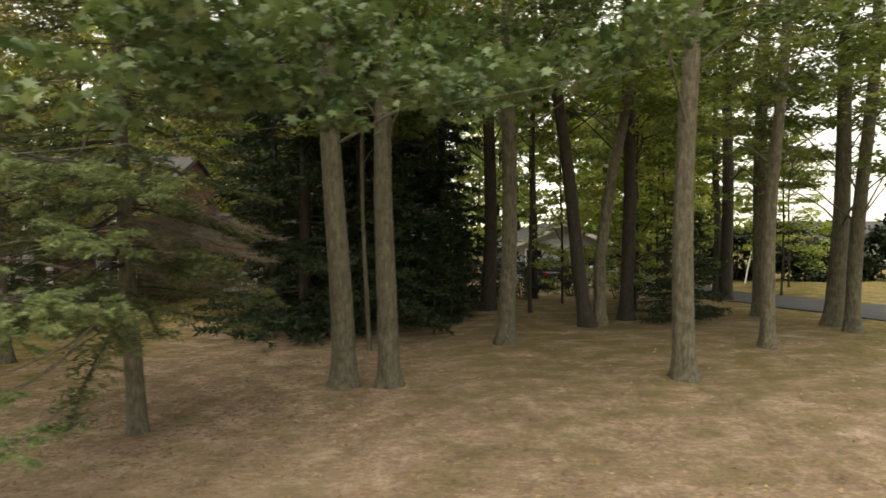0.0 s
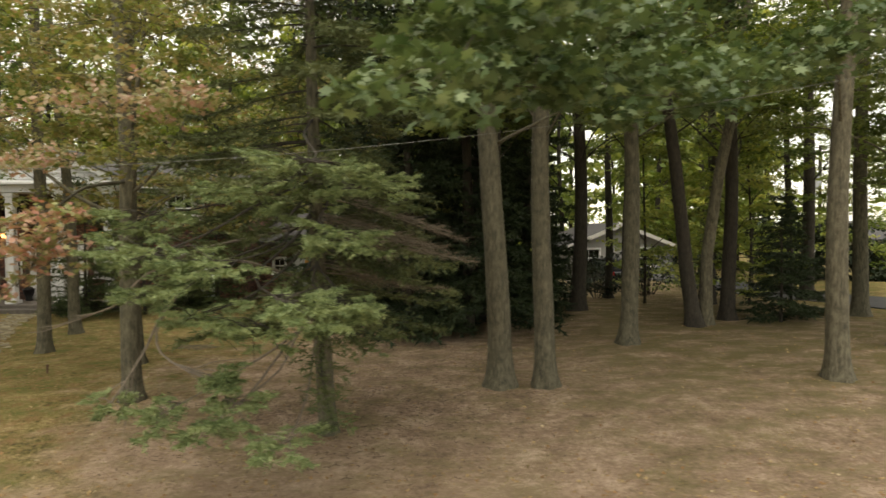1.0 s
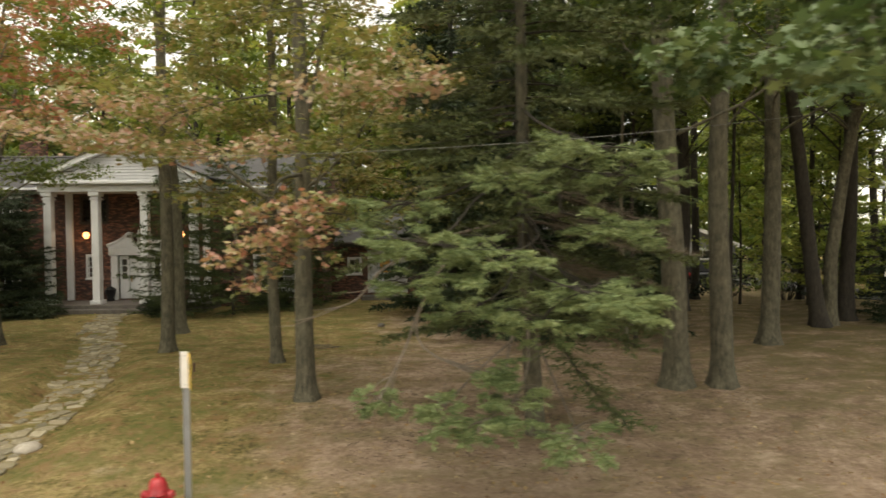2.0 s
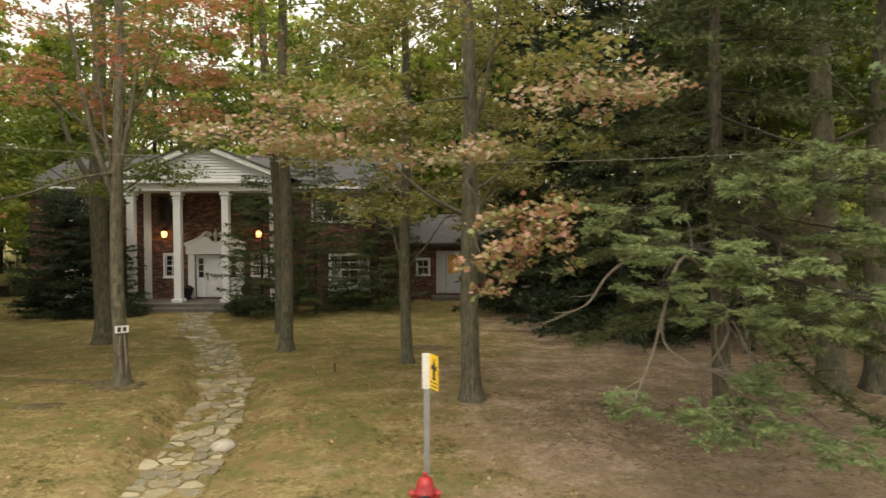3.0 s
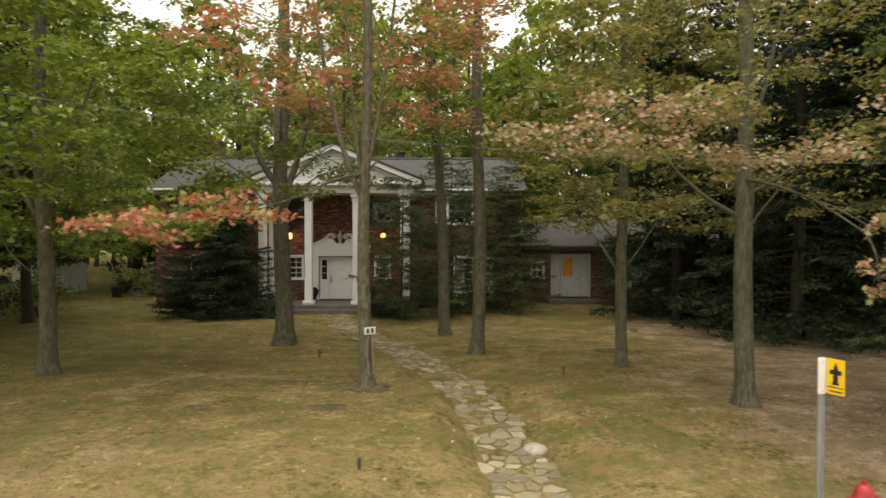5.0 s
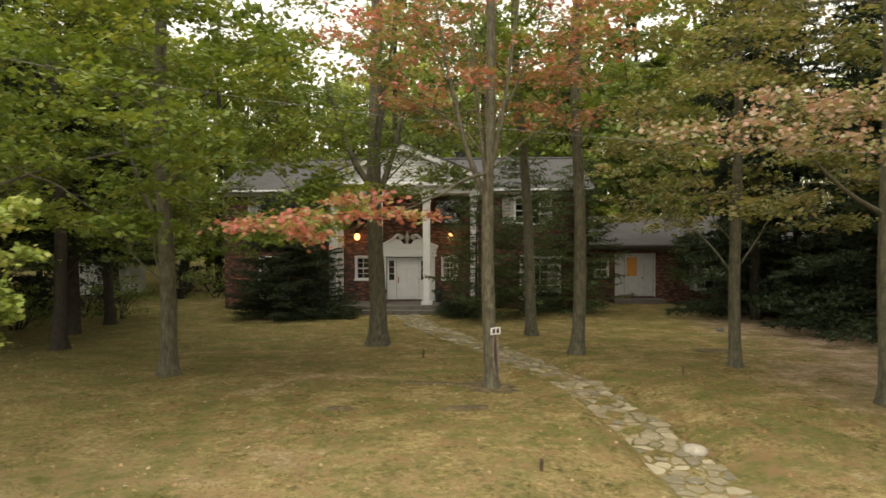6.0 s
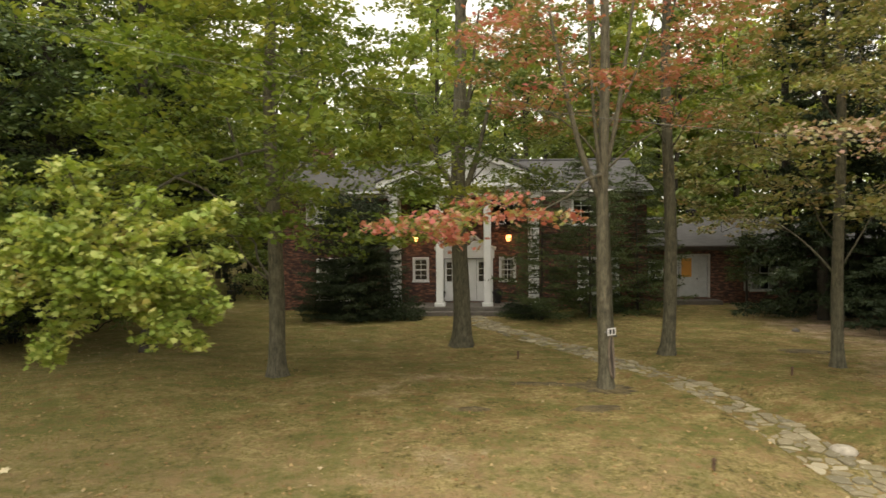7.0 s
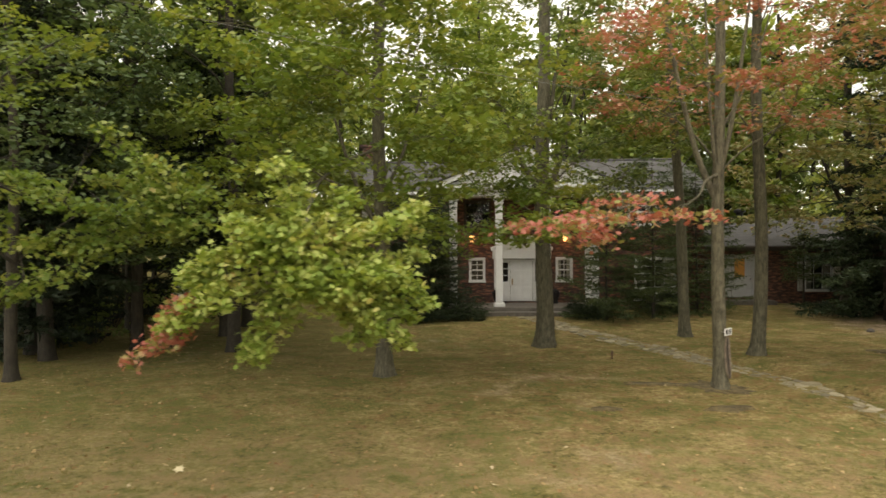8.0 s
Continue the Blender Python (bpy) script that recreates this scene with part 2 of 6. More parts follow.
L_PINK = leaf_mat("leaf_russet", [(0.12, (0.19, 0.24, 0.09)), (0.34, (0.38, 0.37, 0.195)), (0.5, (0.5, 0.375, 0.285)), (0.78, (0.49, 0.265, 0.225))], 0.37, 1.5, single=0.5)
L_OLIVE = leaf_mat("leaf_olive_russet", [(0.15, (0.125, 0.165, 0.052)), (0.48, (0.25, 0.265, 0.098)), (0.72, (0.36, 0.295, 0.15)), (0.92, (0.46, 0.29, 0.205))], 0.42, 0.7, single=0.5)
N_SPRUCE = leaf_mat("needles_spruce", [(0.15, (0.042, 0.06, 0.02)), (0.5, (0.094, 0.116, 0.043)), (0.85, (0.17, 0.184, 0.08))], 0.15, 1.2, 0.6)
N_BLUE = leaf_mat("needles_grey_green", [(0.15, (0.085, 0.125, 0.047)), (0.5, (0.205, 0.268, 0.113)), (0.85, (0.375, 0.43, 0.205))], 0.15, 3.5, 0.6, single=0.45)
# Near-black needles: the deep shade inside the evergreens is put into the colour.
N_SHADE = leaf_mat("needles_shade_dark", [(0.15, (0.007, 0.014, 0.006)), (0.5, (0.016, 0.028, 0.012)), (0.85, (0.036, 0.052, 0.022))], 0.1, 0.8, 0.6)
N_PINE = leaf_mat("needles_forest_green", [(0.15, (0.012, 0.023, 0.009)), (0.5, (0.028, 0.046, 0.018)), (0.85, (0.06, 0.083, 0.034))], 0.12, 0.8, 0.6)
N_HEMLOCK = leaf_mat("needles_hemlock", [(0.15, (0.033, 0.053, 0.018)), (0.5, (0.075, 0.105, 0.037)), (0.85, (0.15, 0.178, 0.068))], 0.2, 1.0, 0.6)
N_YEW = leaf_mat("needles_yew", [(0.15, (0.012, 0.022, 0.009)), (0.5, (0.03, 0.047, 0.02)), (0.85, (0.07, 0.092, 0.04))], 0.12, 1.1, 0.55, single=0.45)
N_DEAD = leaf_mat("needles_dead", [(0.15, (0.1, 0.083, 0.062)), (0.5, (0.18, 0.145, 0.103)), (0.85, (0.27, 0.205, 0.14))], 0.1, 1.5, 0.8)
L_FAR = leaf_mat("leaf_woods", [(0.12, (0.15, 0.22, 0.06)), (0.45, (0.31, 0.4, 0.115)), (0.7, (0.5, 0.53, 0.17)), (0.95, (0.66, 0.58, 0.22))], 0.55, 0.25)
M_BRICK = brick_mat("mottled_red_brick")
M_ROOF = shingle_mat("grey_shingles", (0.04, 0.04, 0.043), (0.07, 0.068, 0.071))
M_WHITE = plain("white_paint", (0.75, 0.76, 0.765), 0.5, var=0.05, scale=2.5, bump_s=0.06)
# White door paint greyed to hold the shade at the wing.
M_SHADED_DOOR = plain("shaded_white_paint", (0.52, 0.53, 0.535), 0.6, var=0.08, scale=4)
M_WHITE_OLD = plain("weathered_white_paint", (0.55, 0.54, 0.5), 0.6, var=0.1, scale=4)
M_STONE_STEP = plain("porch_stone", (0.14, 0.125, 0.11), 0.85, var=0.2, scale=5, bump_s=0.4)
M_DARK = plain("dark_metal", (0.02, 0.02, 0.022), 0.4, 0.3, 0.15, 8)
M_DARKWOOD = plain("dark_brown_fascia", (0.06, 0.045, 0.035), 0.7, 0, 0.2, 6)
M_BRASS = plain("aged_brass", (0.4, 0.25, 0.09), 0.35, 0.9, 0.15, 10)
M_ORANGE = plain("orange_panel", (0.66, 0.3, 0.06), 0.6, 0, 0.06, 3)
M_RED = plain("hydrant_red", (0.36, 0.025, 0.03), 0.4, 0, 0.18, 7, 0.2)
M_STEEL = plain("galvanised_steel", (0.42, 0.44, 0.46), 0.45, 0.6, 0.1, 9)
M_YELLOW = plain("sign_yellow", (0.85, 0.55, 0.02), 0.4, 0, 0.05, 4, 0.03)
M_BLACK = plain("sign_black", (0.015, 0.015, 0.015), 0.5, 0, 0.1, 4, 0.03)
M_ROCK = plain("pale_rock", (0.42, 0.38, 0.31), 0.85, 0, 0.2, 7, 0.5)
M_STRIP = plain("white_reflector", (0.75, 0.74, 0.72), 0.35, 0, 0.06, 6, 0.03)
M_ASPHALT = plain("asphalt", (0.055, 0.056, 0.06), 0.9, 0, 0.2, 1.2, 0.4)
M_WIRE = plain("wire_grey", (0.16, 0.16, 0.15), 0.5, 0.4, 0.1, 4)
M_CURTAIN = plain("pale_curtain", (0.55, 0.5, 0.42), 0.9, 0, 0.1, 6)
M_INTERIOR = plain("dim_interior", (0.05, 0.042, 0.036), 0.9, 0, 0.2, 2)
M_LAMP = plain("lantern_glass", (0.6, 0.3, 0.1), 0.3, 0, 0.05, 4, 0.02, emit=((1.0, 0.42, 0.14), 4.2))
M_CAR = plain("car_paint_dark", (0.015, 0.017, 0.022), 0.25, 0.2, 0.1, 2, 0.02)
M_TYRE = plain("tyre", (0.02, 0.02, 0.02), 0.9, 0, 0.15, 9)
M_TAIL = plain("tail_light_red", (0.4, 0.02, 0.02), 0.25, 0, 0.1, 5)
M_PALEWALL = plain("pale_siding", (0.3, 0.3, 0.29), 0.7, 0, 0.08, 1.5)
M_BLUE = plain("blue_plastic", (0.05, 0.12, 0.28), 0.5, 0, 0.12, 4)


def stone_mat():
    """Flagstones in grey and buff, each its own tone, with lichen."""
    m, n, l, b = mat_new("flagstone")
    oi = n.new("ShaderNodeObjectInfo")
    v = coords(n, l)
    f, g = noise_tex(n, l, v, 5, 5), noise_tex(n, l, v, 45, 4, 0.7)
    c = ramp(n, l, oi.outputs["Random"], [(0.0, (0.17, 0.148, 0.1)), (0.4, (0.285, 0.24, 0.152)), (0.75, (0.38, 0.318, 0.2)), (1.0, (0.55, 0.485, 0.345))])
    c = mix_col(n, l, mathn(n, l, "MULTIPLY", f, 0.6), c, (0.16, 0.145, 0.085))
    c = mix_col(n, l, mathn(n, l, "MULTIPLY", g, 0.35), c, (0.1, 0.09, 0.06))
    lichen = noise_tex(n, l, v, 11, 5, 0.7)
    c = mix_col(n, l, ramp(n, l, lichen, [(0.56, (0, 0, 0)), (0.68, (0.6, 0.6, 0.6))]), c, (0.56, 0.52, 0.4))
    moss = noise_tex(n, l, v, 3.2, 5, 0.7)
    c = mix_col(n, l, ramp(n, l, moss, [(0.55, (0, 0, 0)), (0.7, (0.6, 0.6, 0.6))]), c, (0.13, 0.13, 0.05))
    l.new(c, b.inputs["Base Color"])
    b.inputs["Roughness"].default_value = 0.85
    bump(n, l, b, g, 0.5, 0.015)
    return m


M_FLAG = stone_mat()


def glass_mat():
    m, n, l, b = mat_new("window_glass")
    b.inputs["Base Color"].default_value = (0.75, 0.8, 0.8, 1)
    b.inputs["Roughness"].default_value, b.inputs["Transmission Weight"].default_value = 0.03, 1.0
    b.inputs["IOR"].default_value = 1.45
    return m


M_GLASS = glass_mat()


# ---- mesh tools ----
class Geo:
    """Vertices and faces of one mesh."""

    def __init__(self):
        self.v, self.f = [], []

    def add(self, vs, fs):
        k = len(self.v)
        self.v += [tuple(p) for p in vs]
        self.f += [tuple(i + k for i in f) for f in fs]
        return self

    def box(self, x0, x1, y0, y1, z0, z1, c=0.0):
        """A box; c chamfers its edges."""
        lo, hi = (x0, y0, z0), (x1, y1, z1)
        c = min(c, 0.45 * min(h - k for h, k in zip(hi, lo)))
        if c <= 0:
            vs = [((x0, x1)[i & 1], (y0, y1)[i >> 1 & 1], (z0, z1)[i >> 2]) for i in range(8)]
            return self.add(vs, [(0, 2, 3, 1), (4, 5, 7, 6), (0, 1, 5, 4), (2, 6, 7, 3), (0, 4, 6, 2), (1, 3, 7, 5)])
        vs, index = [], {}
        for i in range(8):
            s = (i & 1, i >> 1 & 1, i >> 2)
            for a in range(3):
                p = [(hi if s[d] else lo)[d] + (0 if d == a else (-c if s[d] else c)) for d in range(3)]
                index[i, a] = len(vs)
                vs.append(p)
        fs = []
        for a in range(3):
            u, w = (a + 1) % 3, (a + 2) % 3
            for side in (0, 1):
                q = [side << a | p << u | r << w for p, r in ((0, 0), (1, 0), (1, 1), (0, 1))]
                f = [index[i, a] for i in q]
                fs.append(f if side else f[::-1])
        for a in range(3):
            u, w = (a + 1) % 3, (a + 2) % 3
            for p in (0, 1):
                for r in (0, 1):
                    i, j = p << u | r << w, 1 << a | p << u | r << w
                    f = [index[i, u], index[j, u], index[j, w], index[i, w]]
                    fs.append(f if p == r else f[::-1])
        for i in range(8):
            f = [index[i, 0], index[i, 1], index[i, 2]]
            fs.append(f if bin(i).count("1") % 2 else f[::-1])
        return self.add(vs, fs)

    def tube(self, pts, radii, sides=8, cap=True):
        pts = [Vector(p) for p in pts]
        vs, fs = [], []
        side = None
        for i, p in enumerate(pts):
            d = (pts[min(i + 1, len(pts) - 1)] - pts[max(i - 1, 0)]).normalized()
            if side is None:
                side = d.cross(Vector((0.31, 0.95, 0.07)) if abs(d.z) > 0.8 else Vector((0, 0, 1))).normalized()
            side = (side - d * side.dot(d)).normalized()
            up = d.cross(side)
            for k in range(sides):
                a = 2 * math.pi * k / sides
                vs.append(p + (side * math.cos(a) + up * math.sin(a)) * radii[i])
        for i in range(len(pts) - 1):
            for k in range(sides):
                a, b = i * sides + k, i * sides + (k + 1) % sides
                fs.append((a, b, b + sides, a + sides))
        if cap:
            fs.append(tuple(range(sides))[::-1])
            fs.append(tuple((len(pts) - 1) * sides + k for k in range(sides)))
        return self.add(vs, fs)

    def lathe(self, x, y, profile, sides=20):
        """profile: (radius, z) from below upwards."""
        return self.tube([(x, y, z + 1e-5 * i) for i, (r, z) in enumerate(profile)], [r for r, z in profile], sides)

    def prism(self, poly, z0, z1, inset=0.0):
        """An upright slab over a polygon; its top edge drawn in by inset."""
        k = len(poly)
        cx, cy = sum(p[0] for p in poly) / k, sum(p[1] for p in poly) / k
        vs = [(x, y, z0) for x, y in poly] + [(x, y, z1 - inset) for x, y in poly]
        vs += [(cx + (x - cx) * (1 - 4 * inset), cy + (y - cy) * (1 - 4 * inset), z1) for x, y in poly]
        fs = [tuple(range(2 * k, 3 * k))]
        for r in (0, k):
            fs += [(r + i, r + (i + 1) % k, r + k + (i + 1) % k, r + k + i) for i in range(k)]
        return self.add(vs, fs)


def empty(name, loc=(0, 0, 0), **tags):
    ob = new(name)
    ob.location = loc
    ob.empty_display_size = 0.2
    bpy.context.view_layer.update()
    return tagged(ob, **tags)


def link(name, me, material, parent=None, label="", kind=""):
    me.materials.append(material)
    ob = new(name, me)
    if parent is not None:
        ob.parent = parent
        ob.matrix_parent_inverse = Matrix.Translation(parent.location).inverted() if parent.parent is None else Matrix()
    return tagged(ob, label=label, kind=kind)


def part(name, geo, material, parent=None, label="", smooth=False, kind=""):
    """Links a Geo, in world metres, as one mesh object under a thing or a part."""
    me = bpy.data.meshes.new(name)
    me.from_pydata(geo.v, [], geo.f)
    if smooth:
        me.polygons.foreach_set("use_smooth", [True] * len(me.polygons))
    me.update()
    return link(name, me, material, parent, label, kind)


def cloud_mesh(name, centres, normals, sizes, outline, rng):
    """Many flat leaves with one outline: centres and normals (N, 3)."""
    n, k = len(centres), len(outline)
    a = rng.normal(size=(n, 3))
    nn = normals / np.linalg.norm(normals, axis=1, keepdims=True)
    u = a - nn * np.sum(a * nn, axis=1, keepdims=True)
    u /= np.linalg.norm(u, axis=1, keepdims=True)
    w = np.cross(nn, u)
    out = np.array(outline)
    bend = -0.25 * (out[:, 0] ** 2 + out[:, 1] ** 2)
    v = (centres[:, None, :] + sizes[:, None, None] * (u[:, None, :] * out[None, :, 0:1] + w[:, None, :] * out[None, :, 1:2]
                                                    + nn[:, None, :] * bend[None, :, None]))
    return poly_mesh(name, v.reshape(-1, 3), n, k)


def poly_mesh(name, v, n, k):
    """n separate faces of k corners each."""
    me = bpy.data.meshes.new(name)
    me.vertices.add(n * k)
    me.vertices.foreach_set("co", v.astype(np.float32).ravel())
    me.loops.add(n * k)
    me.loops.foreach_set("vertex_index", np.arange(n * k, dtype=np.int32))
    me.polygons.add(n)
    me.polygons.foreach_set("loop_start", np.arange(0, n * k, k, dtype=np.int32))
    me.update(calc_edges=True)
    return me


MAPLE = [(0, -0.5), (0.14, -0.23), (0.52, -0.2), (0.26, 0.05), (0.43, 0.35), (0.12, 0.23), (0, 0.6), (-0.12, 0.23), (-0.43, 0.35), (-0.26, 0.05), (-0.52, -0.2), (-0.14, -0.23)]
LOBED = [(0, -0.48), (0.15, -0.2), (0.54, -0.12), (0.2, 0.14), (0, 0.62), (-0.2, 0.14), (-0.54, -0.12), (-0.15, -0.2)]
HEART = [(0, -0.5), (0.44, -0.16), (0.24, 0.16), (0, 0.6), (-0.24, 0.16), (-0.44, -0.16)]
OVAL = [(0, -0.5), (0.32, 0.0), (0, 0.55), (-0.32, 0.0)]


def blend_path(pts, steps):
    """A smooth line through a few points."""
    pts = [Vector(p) for p in pts]
    out = []
    for i in range(len(pts) - 1):
        p0, p1, p2, p3 = pts[max(i - 1, 0)], pts[i], pts[i + 1], pts[min(i + 2, len(pts) - 1)]
        for s in range(steps):
            t = s / steps
            out.append(0.5 * ((2 * p1) + (p2 - p0) * t + (2 * p0 - 5 * p1 + 4 * p2 - p3) * t * t + (3 * p1 - p0 - 3 * p2 + p3) * t ** 3))
    return out + [pts[-1]]


# ---- ground ----
def sm(t):
    t = min(1.0, max(0.0, t))
    return t * t * (3 - 2 * t)


PATH_LINE = [(-11.9, 4.5), (-12.0, 8.0), (-12.04, 9.97), (-12.26, 11.67), (-12.53, 13.66), (-12.81, 15.14), (-13.06, 15.94), (-13.69, 17.36),
             (-14.26, 18.89), (-14.9, 20.6), (-16.04, 22.56), (-17.33, 25.12), (-18.44, 28.6)]
HOLLOW = [(4.0, 0.0), (8.0, 0.1), (10.0, 0.17), (12.0, 0.28), (14.0, 0.33), (16.0, 0.2), (20.0, 0.1), (26.0, 0.0), (29.0, 0.0)]


def along(table, v):
    """Linear reading of a short table of pairs."""
    for (a, p), (b, q) in zip(table, table[1:]):
        if v <= b:
            return p + (q - p) * max(0.0, v - a) / (b - a)
    return table[-1][1]


PATH_X = [(b, a) for a, b in PATH_LINE]


def gz(x, y):
    """The lawn's height: it falls to the road, dips along the stone path and rises a little under the eastern trees."""
    west = sm((-12.5 - x) / 3)
    z = -0.34 * sm((14.5 - y) / 6) * (1 - 0.62 * west) + 0.06 * west * sm((19 - y) / 4)
    if y < 26 and -17 < x < -7:
        d = x - along(PATH_X, y)
        z -= along(HOLLOW, y) * math.exp(-(max(0.0, abs(d) - 0.58) / (0.24 if d < 0 else 0.7)) ** 2)
        z += 0.25 * along(HOLLOW, y) * math.exp(-((d + 1.1) / 0.3) ** 2)
        z -= 0.12 * math.exp(-((x + 15.24) ** 2 + (y - 14.9) ** 2) / 0.7)
    z += 0.2 * sm((x - 2) / 4) * sm((y - 14) / 4) * sm((34 - y) / 10)
    z -= 0.1 * sm((y - 16) / 5) * sm((2 - x) / 5)
    return z + 0.05 * noise.noise(Vector((x * 0.35, y * 0.35, 0.3))) + 0.015 * noise.noise(Vector((x * 1.7, y * 1.7, 2.0)))


def axis(lo, hi, step, far):
    a = list(np.arange(lo, hi + 0.01, step))
    k, out = step, []
    while a[-1] < far:
        k *= 1.5
        a.append(a[-1] + k)
    k = step
    while a[0] > -far:
        k *= 1.5
        a.insert(0, a[0] - k)
    return a


def make_ground():
    xs, ys = axis(-40, 32, 0.24, 900), axis(-2, 40, 0.3, 900)
    g = Geo()
    g.v = [(x, y, gz(x, y)) for y in ys for x in xs]
    w = len(xs)
    g.f = [(j * w + i, j * w + i + 1, (j + 1) * w + i + 1, (j + 1) * w + i) for j in range(len(ys) - 1) for i in range(w - 1)]
    ob = part("ground", g, M_GROUND, smooth=True)
    tagged(ob, "thin dry lawn turning to bare brown soil under trees", "ground", kind="structure")


make_ground()


def make_drive():
    """An asphalt drive that curves away behind the eastern trees."""
    mid = [(30, 4), (26.5, 12), (22.8, 19), (20.0, 25.5), (18.3, 32), (17.2, 40), (15, 48)]
    g = Geo()
    pts = []
    for i in range(len(mid) - 1):
        for s in range(6):
            pts.append(Vector(mid[i]).lerp(Vector(mid[i + 1]), s / 6))
    for i, p in enumerate(pts):
        d = (pts[min(i + 1, len(pts) - 1)] - pts[max(i - 1, 0)]).normalized()
        s = Vector((-d.y, d.x)) * 2.2
        for o, h in ((s, -0.1), (s * 0.98, 0.04), (-s * 0.98, 0.04), (-s, -0.1)):
            q = p + o
            g.v.append((q.x, q.y, max(gz(q.x, q.y), gz(p.x, p.y)) + h))
    for i in range(len(pts) - 1):
        for k in range(3):
            g.f.append((i * 4 + k, i * 4 + k + 1, i * 4 + k + 5, i * 4 + k + 4))
    tagged(part("driveway", g, M_ASPHALT), "dark grey asphalt driveway curving behind the trees", "driveway", kind="structure")


make_drive()


# ---- house ----
def wall_y(g, x0, x1, y0, y1, z0, z1, holes):
    """A wall along x from y0 (outside) to y1 with holes (x0, x1, z0, z1) through it."""
    xs = sorted({x0, x1, *[h[0] for h in holes], *[h[1] for h in holes]})
    zs = sorted({z0, z1, *[h[2] for h in holes], *[h[3] for h in holes]})
    for a, b in zip(xs, xs[1:]):
        for c, d in zip(zs, zs[1:]):
            if any(h[0] < (a + b) / 2 < h[1] and h[2] < (c + d) / 2 < h[3] for h in holes):
                continue
            g.add([(a, y0, c), (b, y0, c), (b, y0, d), (a, y0, d)], [(0, 1, 2, 3)])
            g.add([(a, y1, c), (b, y1, c), (b, y1, d), (a, y1, d)], [(3, 2, 1, 0)])
    for a, b, c, d in list(holes) + [(x0, x1, z0, z1)]:
        vs = [(a, y0, c), (b, y0, c), (b, y0, d), (a, y0, d), (a, y1, c), (b, y1, c), (b, y1, d), (a, y1, d)]
        g.add(vs, [(0, 1, 5, 4), (1, 2, 6, 5), (2, 3, 7, 6), (3, 0, 4, 7)])
    return g


def make_window(parent, x0, x1, z0, z1, y, cols, rows, shutters=0.0, curtain=False, panel=0.0, paint=None):
    """A white sash window in a hole of the wall whose face is at y; panel: a white apron below it."""
    paint = paint or M_WHITE
    win = part("window", Geo().box(x0 - 0.09, x0, y - 0.05, y + 0.12, z0, z1, 0.01).box(x1, x1 + 0.09, y - 0.05, y + 0.12, z0, z1, 0.01)
               .box(x0 - 0.09, x1 + 0.09, y - 0.05, y + 0.12, z1, z1 + 0.1, 0.01), paint, parent)
    part("sill", Geo().box(x0 - 0.12, x1 + 0.12, y - 0.1, y + 0.12, z0 - 0.09, z0, 0.012), paint, win)
    bars = Geo()
    mid = (z0 + z1) / 2
    bars.box(x0, x1, y + 0.03, y + 0.08, mid - 0.03, mid + 0.03)
    for i in range(1, cols):
        x = x0 + (x1 - x0) * i / cols
        bars.box(x - 0.014, x + 0.014, y + 0.035, y + 0.07, z0 + 0.04, z1 - 0.04)
    for j in range(1, rows):
        z = z0 + (z1 - z0) * j / rows
        if abs(z - mid) > 0.05:
            bars.box(x0 + 0.04, x1 - 0.04, y + 0.037, y + 0.068, z - 0.014, z + 0.014)
    bars.box(x0, x0 + 0.04, y + 0.03, y + 0.08, z0, z1).box(x1 - 0.04, x1, y + 0.03, y + 0.08, z0, z1)
    bars.box(x0 + 0.04, x1 - 0.04, y + 0.03, y + 0.08, z0, z0 + 0.05).box(x0 + 0.04, x1 - 0.04, y + 0.03, y + 0.08, z1 - 0.05, z1)
    part("sash", bars, paint, win)
    for a, b in ((z0 + 0.05, mid - 0.03), (mid + 0.03, z1 - 0.05)):
        pane = part("pane", Geo().box(x0 + 0.04, x1 - 0.04, y + 0.05, y + 0.056, a, b), M_GLASS, win)
        pane.visible_shadow = False
    if curtain:
        k = 14
        for s0, s1 in ((x0, x0 + 0.3 * (x1 - x0)), (x1 - 0.3 * (x1 - x0), x1)):
            vs = [(s0 + (s1 - s0) * i / k, y + 0.2 + 0.025 * math.sin(i * 2.1), z) for z in (z0, z1) for i in range(k + 1)]
            part("curtain", Geo().add(vs, [(i, i + 1, i + k + 2, i + k + 1) for i in range(k)]), M_CURTAIN, win, "pale gathered curtain")
    if shutters:
        for a in (x0 - 0.12 - shutters, x1 + 0.12):
            g = Geo().box(a, a + 0.05, y - 0.05, y - 0.004, z0 - 0.05, z1 + 0.05).box(a + shutters - 0.05, a + shutters, y - 0.05, y - 0.004, z0 - 0.05, z1 + 0.05)
            k = int((z1 - z0 + 0.1) / 0.07)
            for i in range(k):
                z = z0 - 0.05 + (z1 - z0 + 0.1) * i / k
                g.box(a + 0.05, a + shutters - 0.05, y - 0.04, y - 0.004, z, z + 0.045)
            part("shutter", g, M_WHITE_OLD, win)
    if panel:
        g = Geo().box(x0 - 0.12, x1 + 0.12, y - 0.03, y - 0.003, z0 - 0.09 - panel, z0 - 0.09, 0.01)
        g.box(x0 + 0.1, (x0 + x1) / 2 - 0.1, y - 0.045, y - 0.03, z0 - panel + 0.05, z0 - 0.22, 0.01)
        g.box((x0 + x1) / 2 + 0.1, x1 - 0.1, y - 0.045, y - 0.03, z0 - panel + 0.05, z0 - 0.22, 0.01)
        part("apron_panel", g, M_WHITE, win)
    return win


